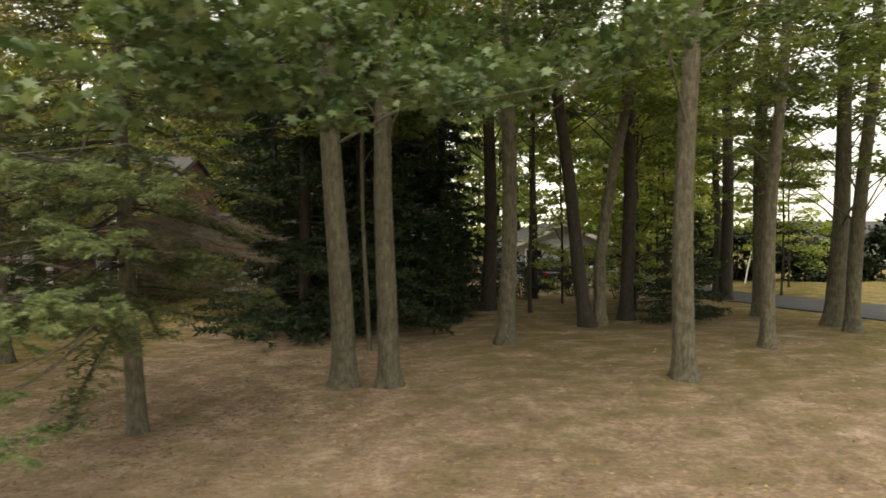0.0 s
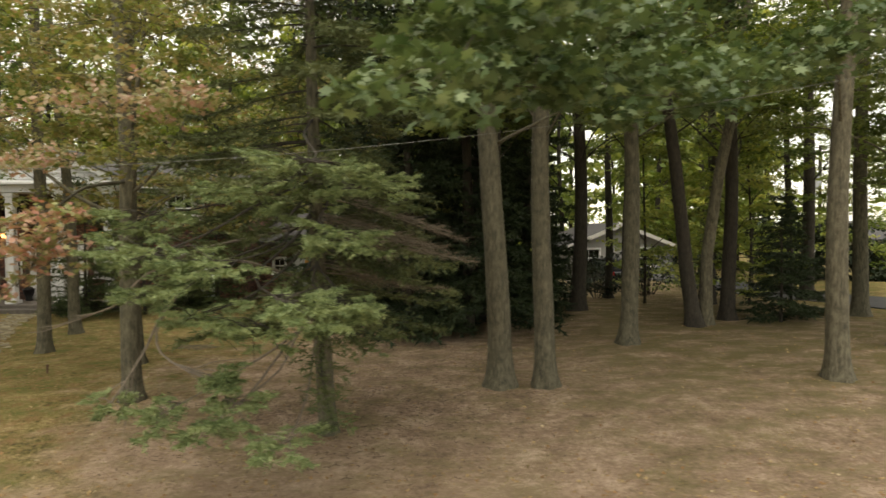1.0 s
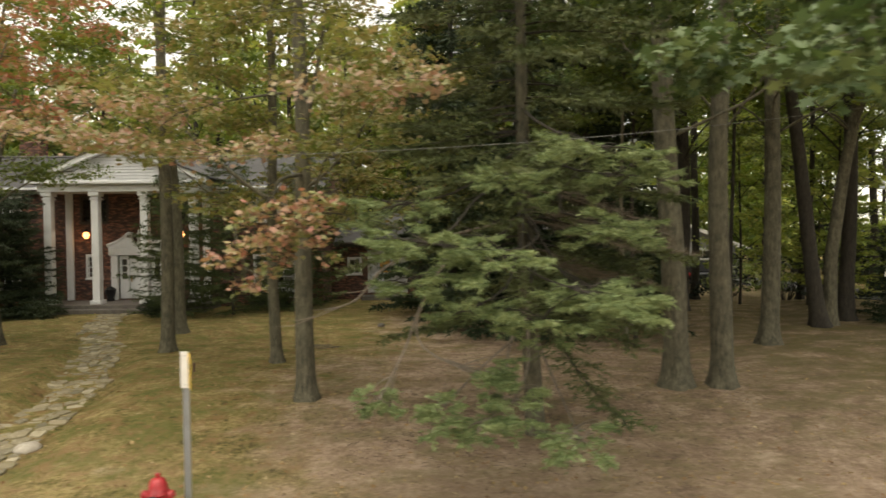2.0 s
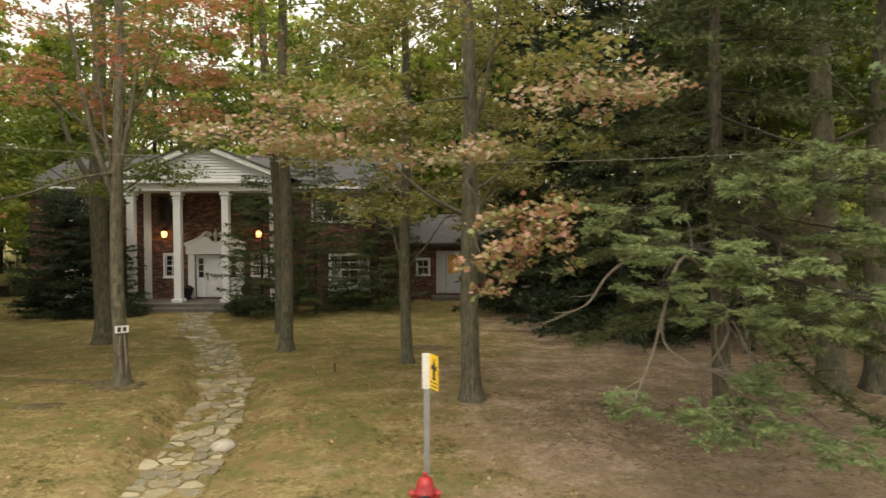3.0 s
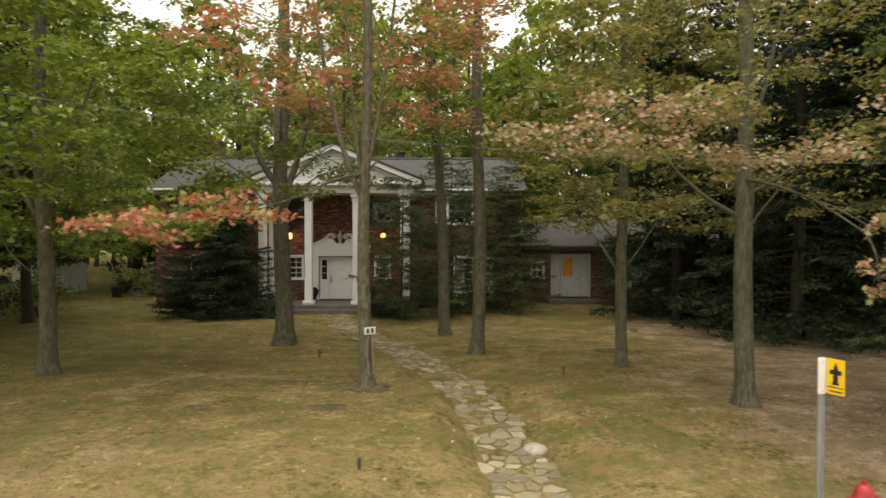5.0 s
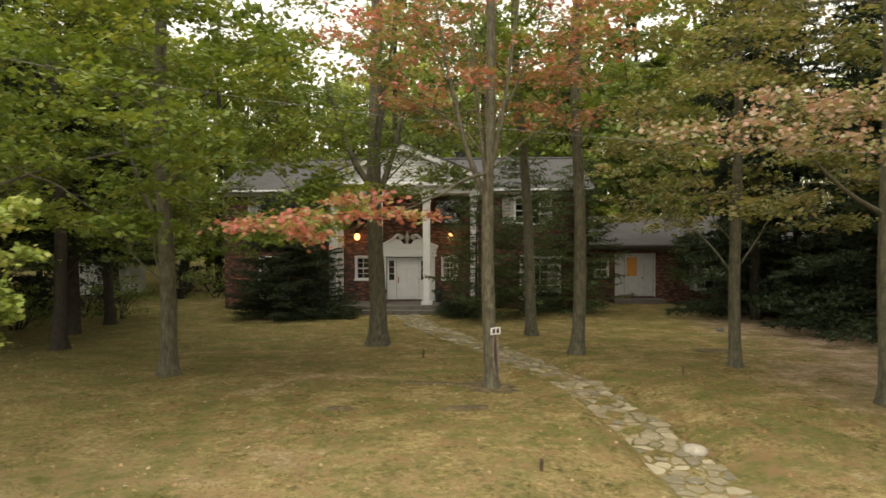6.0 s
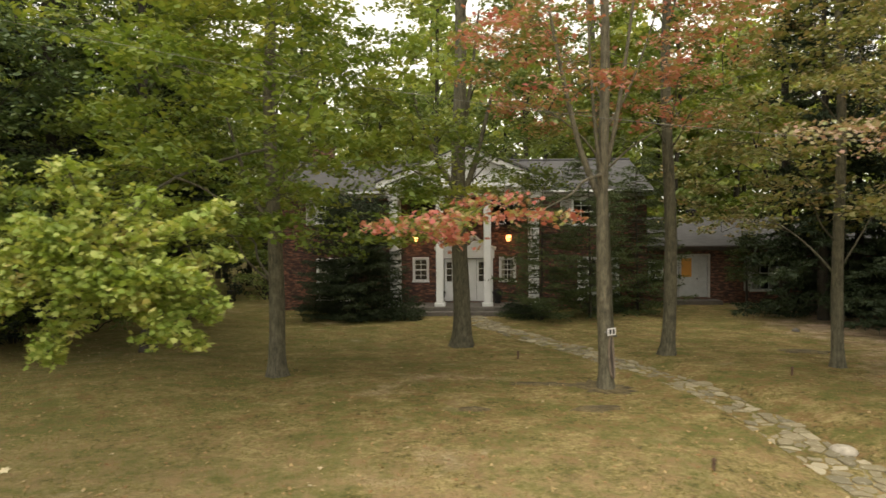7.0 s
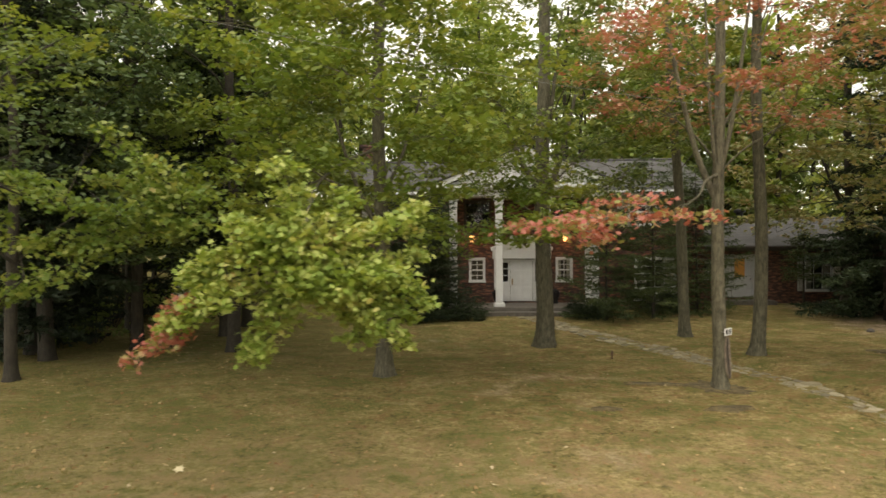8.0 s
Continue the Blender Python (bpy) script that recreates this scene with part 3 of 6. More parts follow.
def roof_slab(g, x0, x1, ya, za, yb, zb, thick=0.16):
    """One slope from the eave (ya, za) to the ridge (yb, zb)."""
    vs = [(x, y, z - o) for x in (x0, x1) for y, z in ((ya, za), (yb, zb)) for o in (0, thick)]
    g.add(vs, [(0, 4, 6, 2), (1, 3, 7, 5), (0, 1, 5, 4), (2, 6, 7, 3), (0, 2, 3, 1), (4, 5, 7, 6)])


def panel_door(parent, x0, x1, z0, z1, y, name="door"):
    d = part(name, Geo().box(x0, x1, y, y + 0.05, z0, z1, 0.006), M_WHITE, parent)
    w, h = x1 - x0, z1 - z0
    for cx in (0.28, 0.72):
        for a, b in ((0.06, 0.34), (0.4, 0.74), (0.8, 0.94)):
            part("door_panel", Geo().box(x0 + (cx - 0.16) * w, x0 + (cx + 0.16) * w, y - 0.02, y, z0 + a * h, z0 + b * h, 0.018), M_WHITE, d)
    g = Geo().tube([(x0 + 0.09, y - 0.03, z0 + 0.92), (x0 + 0.09, y - 0.09, z0 + 0.92)], [0.02, 0.035], 10)
    g.box(x0 + 0.06, x0 + 0.12, y - 0.03, y, z0 + 0.82, z0 + 1.12, 0.008)
    part("door_handle", g, M_BRASS, d, "brass handle plate and knob")
    return d


HX0, HX1, HY, HB = -27.8, -9.7, 31.6, 40.4
EAVE, RIDGE = 5.78, 7.78


def make_house():
    h = empty("house", (-18.6, HY, 0), label="two-storey red brick house with white columned portico and grey roof", category="house")
    holes = [(-21.16, -20.52, 1.36, 2.42), (-16.86, -16.2, 1.36, 2.42), (-26.02, -24.88, 4.2, 5.4), (-13.3, -12.1, 4.1, 5.35),
             (-13.0, -11.15, 0.98, 2.4), (-26.0, -24.5, 1.0, 2.4), (-19.68, -17.58, 0.3, 2.46), (-21.4, -20.2, 4.1, 5.3), (-17.2, -16.0, 4.1, 5.3)]
    part("wall", wall_y(Geo(), HX0, HX1, HY, HY + 0.3, -0.4, EAVE - 0.3, holes), M_BRICK, h)
    for x in (HX0, HX1 - 0.3):
        g = Geo()
        g.add([(x + o, y, z) for o in (0, 0.3) for y, z in ((HY + 0.3, -0.4), (HB, -0.4), (HB, EAVE - 0.1), (36.0, RIDGE - 0.15), (HY + 0.3, EAVE - 0.1))],
              [(0, 4, 3, 2, 1), (5, 6, 7, 8, 9), (0, 1, 6, 5), (1, 2, 7, 6), (2, 3, 8, 7), (3, 4, 9, 8), (4, 0, 5, 9)])
        part("gable_wall", g, M_BRICK, h)
    part("wall", Geo().box(HX0 + 0.3, HX1 - 0.3, HB - 0.3, HB, -0.4, EAVE - 0.1), M_BRICK, h)
    part("upper_floor", Geo().box(HX0 + 0.3, HX1 - 0.3, HY + 0.3, HB - 0.3, 3.0, 3.25), M_INTERIOR, h)
    part("inner_wall", Geo().box(HX0 + 0.3, HX1 - 0.3, 35.2, 35.35, -0.3, EAVE - 0.4), M_INTERIOR, h)
    part("frieze", Geo().box(HX0 - 0.05, HX1 + 0.05, HY - 0.06, HY + 0.3, EAVE - 0.3, EAVE - 0.02, 0.01), M_WHITE, h)
    part("gutter", Geo().box(HX0 - 0.2, HX1 + 0.2, HY - 0.5, HY - 0.36, EAVE - 0.13, EAVE - 0.01, 0.02), M_WHITE, h)
    part("soffit", Geo().box(HX0 - 0.2, HX1 + 0.2, HY - 0.36, HY - 0.06, EAVE - 0.12, EAVE - 0.07), M_WHITE, h)
    g = Geo()
    roof_slab(g, HX0 - 0.25, HX1 + 0.25, HY - 0.42, EAVE, 36.0, RIDGE)
    part("roof", g, M_ROOF, h)
    g = Geo()
    roof_slab(g, HX0 - 0.25, HX1 + 0.25, HB + 0.42, EAVE, 36.0, RIDGE)
    part("roof", g, M_ROOF, h)
    part("ridge_cap", Geo().tube([(HX0 - 0.25, 36.0, RIDGE + 0.01), (HX1 + 0.25, 36.0, RIDGE + 0.01)], [0.09, 0.09], 8), M_ROOF, h)
    # chimney and roof vent
    c = part("chimney", Geo().box(-27.4, -26.3, 36.4, 37.3, 6.9, 8.75, 0.02).box(-27.48, -26.22, 36.32, 37.38, 8.75, 8.9, 0.02), M_BRICK, h)
    part("flue", Geo().lathe(-26.85, 36.85, [(0.16, 8.88), (0.16, 9.15), (0.14, 9.15)], 12), M_DARKWOOD, c)
    part("roof_vent", Geo().box(-16.25, -15.75, 36.2, 36.6, 7.5, 8.15, 0.02).box(-16.33, -15.67, 36.1, 36.7, 8.15, 8.24, 0.02), M_DARK, h)
    # windows
    make_window(h, -21.16, -20.52, 1.36, 2.42, HY, 2, 4)
    make_window(h, -16.86, -16.2, 1.36, 2.42, HY, 2, 4, curtain=True)
    make_window(h, -26.02, -24.88, 4.2, 5.4, HY, 3, 4, 0.45)
    make_window(h, -13.3, -12.1, 4.1, 5.35, HY, 3, 4, 0.5)
    make_window(h, -13.0, -11.15, 0.98, 2.4, HY, 4, 4, 0.0, True, 0.6)
    make_window(h, -26.0, -24.5, 1.0, 2.4, HY, 4, 4, 0.0, True, 0.6)
    make_window(h, -21.4, -20.2, 4.1, 5.3, HY, 3, 4, paint=M_DARKWOOD)
    make_window(h, -17.2, -16.0, 4.1, 5.3, HY, 3, 4, paint=M_DARKWOOD)
    # entrance: fluted sides, pediment, sidelights and a panelled door
    e = part("door_surround", Geo().box(-20.0, -19.68, HY - 0.14, HY + 0.2, 0.28, 2.62, 0.015).box(-17.58, -17.26, HY - 0.14, HY + 0.2, 0.28, 2.62, 0.015)
             .box(-20.08, -17.18, HY - 0.2, HY + 0.1, 2.46, 2.86, 0.015), M_WHITE, h)
    cx = -18.63
    half = [(0, 2.86), (1.52, 2.86), (1.52, 2.93), (0.95, 3.14), (0.55, 3.34), (0.34, 3.3), (0.2, 3.1), (0, 3.08)]
    ring = [(cx + a, z) for a, z in half] + [(cx - a, z) for a, z in half[-2:0:-1]]
    k = len(ring)
    g = Geo().add([(x, y, z) for y in (HY - 0.2, HY) for x, z in ring], [tuple(range(k)), tuple(range(k, 2 * k))[::-1]] + [(i, i + k, (i + 1) % k + k, (i + 1) % k) for i in range(k)])
    ped = part("pediment", g, M_WHITE, e)
    for sg in (-1, 1):
        line = blend_path([(cx + sg * a, HY - 0.16, z) for a, z in ((1.52, 2.95), (1.1, 3.11), (0.72, 3.32), (0.5, 3.52), (0.3, 3.5))], 4)
        part("scroll_moulding", Geo().tube(line, [0.075] * len(line), 8), M_WHITE, ped, smooth=True)
        part("rosette", Geo().tube([(cx + sg * 0.3, HY - 0.1, 3.44), (cx + sg * 0.3, HY - 0.24, 3.44), (cx + sg * 0.3, HY - 0.27, 3.44)], [0.13, 0.13, 0.07], 14), M_WHITE_OLD, ped)
    part("finial", Geo().lathe(cx, HY - 0.12, [(0.09, 3.08), (0.05, 3.2), (0.11, 3.34), (0.13, 3.46), (0.06, 3.58), (0.02, 3.72)], 12), M_WHITE_OLD, e)
    panel_door(e, -19.185, -18.075, 0.33, 2.41, HY + 0.1, "front_door")
    for a, b in ((-19.66, -19.2), (-18.06, -17.6)):
        s = part("sidelight", Geo().box(a, a + 0.1, HY + 0.06, HY + 0.14, 0.33, 2.42).box(b - 0.1, b, HY + 0.06, HY + 0.14, 0.33, 2.42)
                 .box(a + 0.1, b - 0.1, HY + 0.06, HY + 0.14, 0.33, 1.3).box(a + 0.1, b - 0.1, HY + 0.06, HY + 0.14, 2.26, 2.42)
                 .box(a + 0.1, b - 0.1, HY + 0.07, HY + 0.12, 1.6, 1.63).box(a + 0.1, b - 0.1, HY + 0.07, HY + 0.12, 1.93, 1.96), M_WHITE, e)
        part("pane", Geo().box(a + 0.1, b - 0.1, HY + 0.09, HY + 0.095, 1.3, 2.26), M_GLASS, s).visible_shadow = False
    # portico
    p = part("porch_floor", Geo().box(-22.6, -14.7, 29.3, HY - 0.01, -0.3, 0.27, 0.02), M_STONE_STEP, h)
    part("step", Geo().box(-21.6, -15.7, 28.9, 29.3, -0.3, 0.1, 0.02), M_STONE_STEP, p)
    for x in (-21.98, -19.82, -17.58, -15.35):
        g = Geo().box(x - 0.26, x + 0.26, 29.62, 30.14, 0.27, 0.44, 0.02)
        g.box(x - 0.17, x + 0.17, 29.71, 30.05, 0.44, 5.26, 0.02)
        g.box(x - 0.21, x + 0.21, 29.67, 30.09, 5.1, 5.18, 0.01).box(x - 0.25, x + 0.25, 29.63, 30.13, 5.26, 5.46, 0.02)
        part("column", g, M_WHITE, h)
    for x in (-21.98, -15.35):
        part("pilaster", Geo().box(x - 0.17, x + 0.17, HY - 0.12, HY - 0.003, 0.27, 5.46, 0.015), M_WHITE, h)
    part("beam", Geo().box(-22.35, -14.97, 29.6, 30.16, 5.46, 5.8, 0.015).box(-22.35, -21.8, 30.16, HY, 5.46, 5.8, 0.015).box(-15.52, -14.97, 30.16, HY, 5.46, 5.8, 0.015), M_WHITE, h)
    part("porch_ceiling", Geo().box(-21.8, -15.52, 30.16, HY, 5.5, 5.55), M_WHITE, h)
    part("cornice", Geo().box(-22.75, -14.6, 29.35, 30.2, 5.8, 5.95, 0.02), M_WHITE, h)
    gx, gb, gt = -18.62, 5.95, 7.6
    sid = part("gable_backing", Geo().add([(-22.3, 29.75, gb), (-14.94, 29.75, gb), (gx, 29.75, gt - 0.1), (-22.3, 29.85, gb), (-14.94, 29.85, gb), (gx, 29.85, gt - 0.1)],
                                          [(0, 1, 2), (3, 5, 4), (0, 3, 4, 1), (1, 4, 5, 2), (2, 5, 3, 0)]), M_WHITE, h)
    k = 11
    for i in range(k):
        za, zb = gb + (gt - 0.15 - gb) * i / k, gb + (gt - 0.15 - gb) * (i + 1) / k
        wa, wb = 3.6 * (1 - i / k), 3.6 * (1 - (i + 1) / k) + 0.02
        vs = [(gx - wa, 29.64, za), (gx + wa, 29.64, za), (gx + wb, 29.74, zb), (gx - wb, 29.74, zb), (gx - wa, 29.75, za), (gx + wa, 29.75, za)]
        part("siding_board", Geo().add(vs, [(0, 1, 2, 3), (0, 4, 5, 1)]), M_WHITE, sid)
    for s in (-1, 1):
        g = Geo()
        vs = [(gx + s * a, y, z) for a, z in ((4.1, gb - 0.12), (4.1, gb + 0.1), (0, gt + 0.12), (0, gt - 0.12)) for y in (29.36, 29.72)]
        g.add(vs, [(0, 2, 4, 6), (1, 7, 5, 3), (0, 1, 3, 2), (2, 3, 5, 4), (6, 7, 1, 0)])
        part("rake_board", g, M_WHITE, h)
        g = Geo()
        vs = [(gx + s * a, y, z) for a, z in ((4.2, gb + 0.09), (4.2, gb + 0.16), (0, gt + 0.19), (0, gt + 0.12)) for y in (29.3, 35.4)]
        g.add(vs, [(0, 2, 4, 6), (1, 7, 5, 3), (0, 1, 3, 2), (2, 3, 5, 4), (6, 7, 1, 0), (4, 5, 7, 6)])
        part("portico_roof", g, M_ROOF, h)
    # single-storey wing
    wy, wx1 = 34.4, 4.2
    holes = [(-8.75, -8.15, 1.25, 2.05), (-7.64, -5.7, 0.2, 2.42), (-3.4, -2.05, 0.6, 2.35), (-0.6, 0.6, 0.9, 2.2)]
    part("wing_wall", wall_y(Geo(), HX1 + 0.001, wx1, wy, wy + 0.25, -0.4, 2.75, holes), M_BRICK, h)
    part("wing_wall", Geo().box(wx1 - 0.25, wx1, wy + 0.25, 42.5, -0.4, 2.75), M_BRICK, h)
    part("wing_wall", Geo().box(HX1, wx1 - 0.25, 42.25, 42.5, -0.4, 2.75), M_BRICK, h)
    part("wing_inner_wall", Geo().box(HX1, wx1 - 0.25, 37.4, 37.5, -0.3, 2.7), M_INTERIOR, h)
    part("wing_fascia", Geo().box(HX1 + 0.3, wx1 + 0.3, wy - 0.62, wy - 0.5, 2.72, 2.94, 0.01), M_DARKWOOD, h)
    part("wing_gutter", Geo().box(HX1 + 0.5, wx1 + 0.3, wy - 0.72, wy - 0.62, 2.84, 2.96, 0.02), M_DARKWOOD, h)
    part("wing_soffit", Geo().box(HX1 + 0.3, wx1 + 0.3, wy - 0.5, wy + 0.2, 2.72, 2.78), M_DARKWOOD, h)
    for a, b in ((wy - 0.7, 38.5), (43.0, 38.5)):
        g = Geo()
        roof_slab(g, HX1 + 0.26, wx1 + 0.35, a, 2.98, b, 4.6)
        part("wing_roof", g, M_ROOF, h)
    g = Geo().add([(x, y, z) for x in (wx1 - 0.2, wx1) for y, z in ((wy, 2.75), (42.5, 2.75), (38.5, 4.4))], [(0, 1, 2), (3, 5, 4), (0, 3, 4, 1), (1, 4, 5, 2), (2, 5, 3, 0)])
    part("wing_gable", g, M_BRICK, h)
    part("roof_vent", Geo().lathe(-5.3, 38.1, [(0.2, 4.3), (0.2, 4.85), (0.32, 4.88), (0.32, 5.0), (0.1, 5.1)], 14), M_DARK, h)
    make_window(h, -8.75, -8.15, 1.25, 2.05, wy, 2, 2)
    make_window(h, -3.4, -2.05, 0.6, 2.35, wy, 3, 4, 0.3, True)
    make_window(h, -0.6, 0.6, 0.9, 2.2, wy, 2, 4)
    f = part("door_frame", Geo().box(-7.74, -7.64, wy - 0.06, wy + 0.2, 0.2, 2.52, 0.01).box(-5.7, -5.6, wy - 0.06, wy + 0.2, 0.2, 2.52, 0.01).box(-7.64, -5.7, wy - 0.06, wy + 0.2, 2.42, 2.52, 0.01), M_WHITE_OLD, h)
    # Door and side panels: white paint with the wing's shade in its colour.
    d = part("side_door", Geo().box(-7.2, -6.18, wy + 0.06, wy + 0.11, 0.22, 2.42, 0.006), M_SHADED_DOOR, f)
    part("orange_panel", Geo().box(-7.08, -6.55, wy + 0.03, wy + 0.06, 1.3, 2.3, 0.004), M_ORANGE, d, "orange sheet on the upper door")
    part("door_panel", Geo().box(-7.05, -6.33, wy + 0.045, wy + 0.06, 0.35, 1.12, 0.01), M_SHADED_DOOR, d)
    part("door_handle", Geo().tube([(-6.27, wy + 0.07, 1.2), (-6.27, wy - 0.02, 1.2)], [0.025, 0.035], 10), M_DARK, d)
    for a, b in ((-7.64, -7.22), (-6.16, -5.7)):
        part("side_panel", Geo().box(a, b, wy + 0.08, wy + 0.12, 0.22, 2.42, 0.006).box(a + 0.08, b - 0.08, wy + 0.06, wy + 0.08, 0.4, 1.1, 0.01).box(a + 0.08, b - 0.08, wy + 0.06, wy + 0.08, 1.3, 2.3, 0.01), M_SHADED_DOOR, f)
    part("door_step", Geo().box(-8.0, -5.3, wy - 1.0, wy - 0.001, -0.3, 0.12, 0.02), M_STONE_STEP, h)


make_house()


def make_lantern(x):
    z = 3.46
    ln = empty("wall_lantern", (x, HY, z), label="glowing wall lantern with amber glass on brick wall", category="lamp", group="lanterns beside the entrance")
    part("bracket", Geo().tube([(x, HY, z + 0.1), (x, HY - 0.16, z + 0.32), (x, HY - 0.24, z + 0.26)], [0.02, 0.02, 0.015], 8).box(x - 0.06, x + 0.06, HY - 0.03, HY, z - 0.05, z + 0.2, 0.01), M_DARK, ln)
    part("glass", Geo().lathe(x, HY - 0.24, [(0.05, z - 0.17), (0.11, z - 0.12), (0.145, z), (0.12, z + 0.1), (0.08, z + 0.15)], 16), M_LAMP, ln, "glowing amber glass", True)
    part("cap", Geo().lathe(x, HY - 0.24, [(0.17, z + 0.15), (0.14, z + 0.2), (0.03, z + 0.29)], 14), M_DARK, ln)
    for i in range(6):
        a = i * math.pi / 3
        c, s = math.cos(a), math.sin(a)
        part("cage_bar", Geo().tube([(x + 0.07 * c, HY - 0.24 + 0.07 * s, z - 0.21), (x + 0.18 * c, HY - 0.24 + 0.18 * s, z), (x + 0.12 * c, HY - 0.24 + 0.12 * s, z + 0.18)], [0.008] * 3, 5), M_DARK, ln)
    lamp = new("lantern_light", bpy.data.lights.new("lantern_light", "POINT"))
    lamp.data.energy, lamp.data.color, lamp.data.shadow_soft_size = 6, (1.0, 0.55, 0.22), 0.12
    lamp.location = (x, HY - 0.45, z - 0.05)


make_lantern(-21.1)
make_lantern(-16.48)


def make_urn(x, y):
    u = empty("planter_urn", (x, y, 0.27), label="black urn planter standing on the stone porch", category="planter", group="porch planters")
    part("bowl", Geo().lathe(x, y, [(0.16, 0.27), (0.18, 0.32), (0.13, 0.4), (0.22, 0.62), (0.26, 0.8), (0.28, 0.84), (0.22, 0.84)], 18), M_DARK, u, smooth=True)
    part("soil_mound", Geo().lathe(x, y, [(0.22, 0.82), (0.16, 0.92), (0.05, 0.97)], 14), M_TYRE, u, smooth=True)


make_urn(-19.86, 31.1)
make_urn(-17.05, 31.15)


# ---- trees ----
def trunk_geo(path, dia, h, rng, sides=16, flare=0.85, taper=0.55):
    """A tapered, slightly crooked trunk with a root flare."""
    g = Geo()
    z0 = path[0].z
    ph = rng.uniform(0, 6.28, 4)
    for p in path:
        up = max(0.0, p.z - z0 - 0.12)
        r = dia / 2 * (1 - taper * up / h)
        for k in range(sides):
            a = 2 * math.pi * k / sides
            lobes = 0.5 + 0.5 * math.sin(3 * a + ph[0]) * math.cos(2 * a + ph[1])
            rr = r * (1 + flare * math.exp(-up / (dia * 0.6)) * (0.2 + 0.85 * lobes))
            rr *= 1 + 0.05 * noise.noise(Vector((math.cos(a) * 1.5 + ph[2], math.sin(a) * 1.5, p.z * 1.3)))
            g.v.append((p.x + rr * math.cos(a), p.y + rr * math.sin(a), p.z))
    n = len(path)
    g.f = [(i * sides + k, i * sides + (k + 1) % sides, (i + 1) * sides + (k + 1) % sides, (i + 1) * sides + k) for i in range(n - 1) for k in range(sides)]
    g.f.append(tuple((n - 1) * sides + k for k in range(sides)))
    return g


def trunk_path(x, y, h, bend, rng, wob=0.06):
    zb = gz(x, y)
    zs = [-0.15, 0.02, 0.1, 0.2, 0.35, 0.55, 0.85] + list(np.arange(1.3, h, 0.55)) + [h]
    a, b = rng.uniform(0, 6.28, 2)
    return [Vector((x + bend[0] * z + wob * (math.sin(z * 0.6 + a) - math.sin(a)), y + bend[1] * z + wob * (math.sin(z * 0.5 + b) - math.sin(b)), zb + z)) for z in zs]


def on_path(path, z):
    for a, b in zip(path, path[1:]):
        if b.z >= z:
            return a.lerp(b, (z - a.z) / max(1e-6, b.z - a.z))
    return path[-1].copy()


def limb_geo(g, a, c, r, rng, kink=0.12, rise=0.12, sides=5):
    """A limb from a to c that leaves steeply and levels out."""
    a, c = Vector(a), Vector(c)
    d = (c - a).length
    pts = [a, a.lerp(c, 0.3) + Vector((*rng.normal(0, kink * d * 0.4, 2), rise * d * 0.8)),
           a.lerp(c, 0.65) + Vector((*rng.normal(0, kink * d * 0.5, 2), rise * d)), c]
    line = blend_path(pts, 3)
    k = len(line)
    g.tube(line, [r * (1 - 0.8 * i / (k - 1)) + 0.004 for i in range(k)], sides)
    return line


def spray_points(rng, c, r, n, per=20, tuft=(0.2, 0.2, 0.07)):
    """Leaf places: small tufts strewn through a flattened cloud with gaps."""
    m = max(3, n // per)
    u = rng.normal(size=(m, 3))
    u /= np.linalg.norm(u, axis=1, keepdims=True)
    u *= rng.uniform(0.1, 1, (m, 1)) ** 0.45
    cc = np.array(c) + u * np.array(r)
    cc[:, 2] -= 0.12 * (u[:, 0] ** 2 + u[:, 1] ** 2) * max(r[0], r[1])
    return (cc[rng.integers(0, m, n)] + rng.normal(size=(n, 3)) * np.array(tuft)), cc


def leaf_normals(rng, n, tilt=0.55):
    v = rng.normal(0, tilt, (n, 3))
    v[:, 2] = 1
    return v


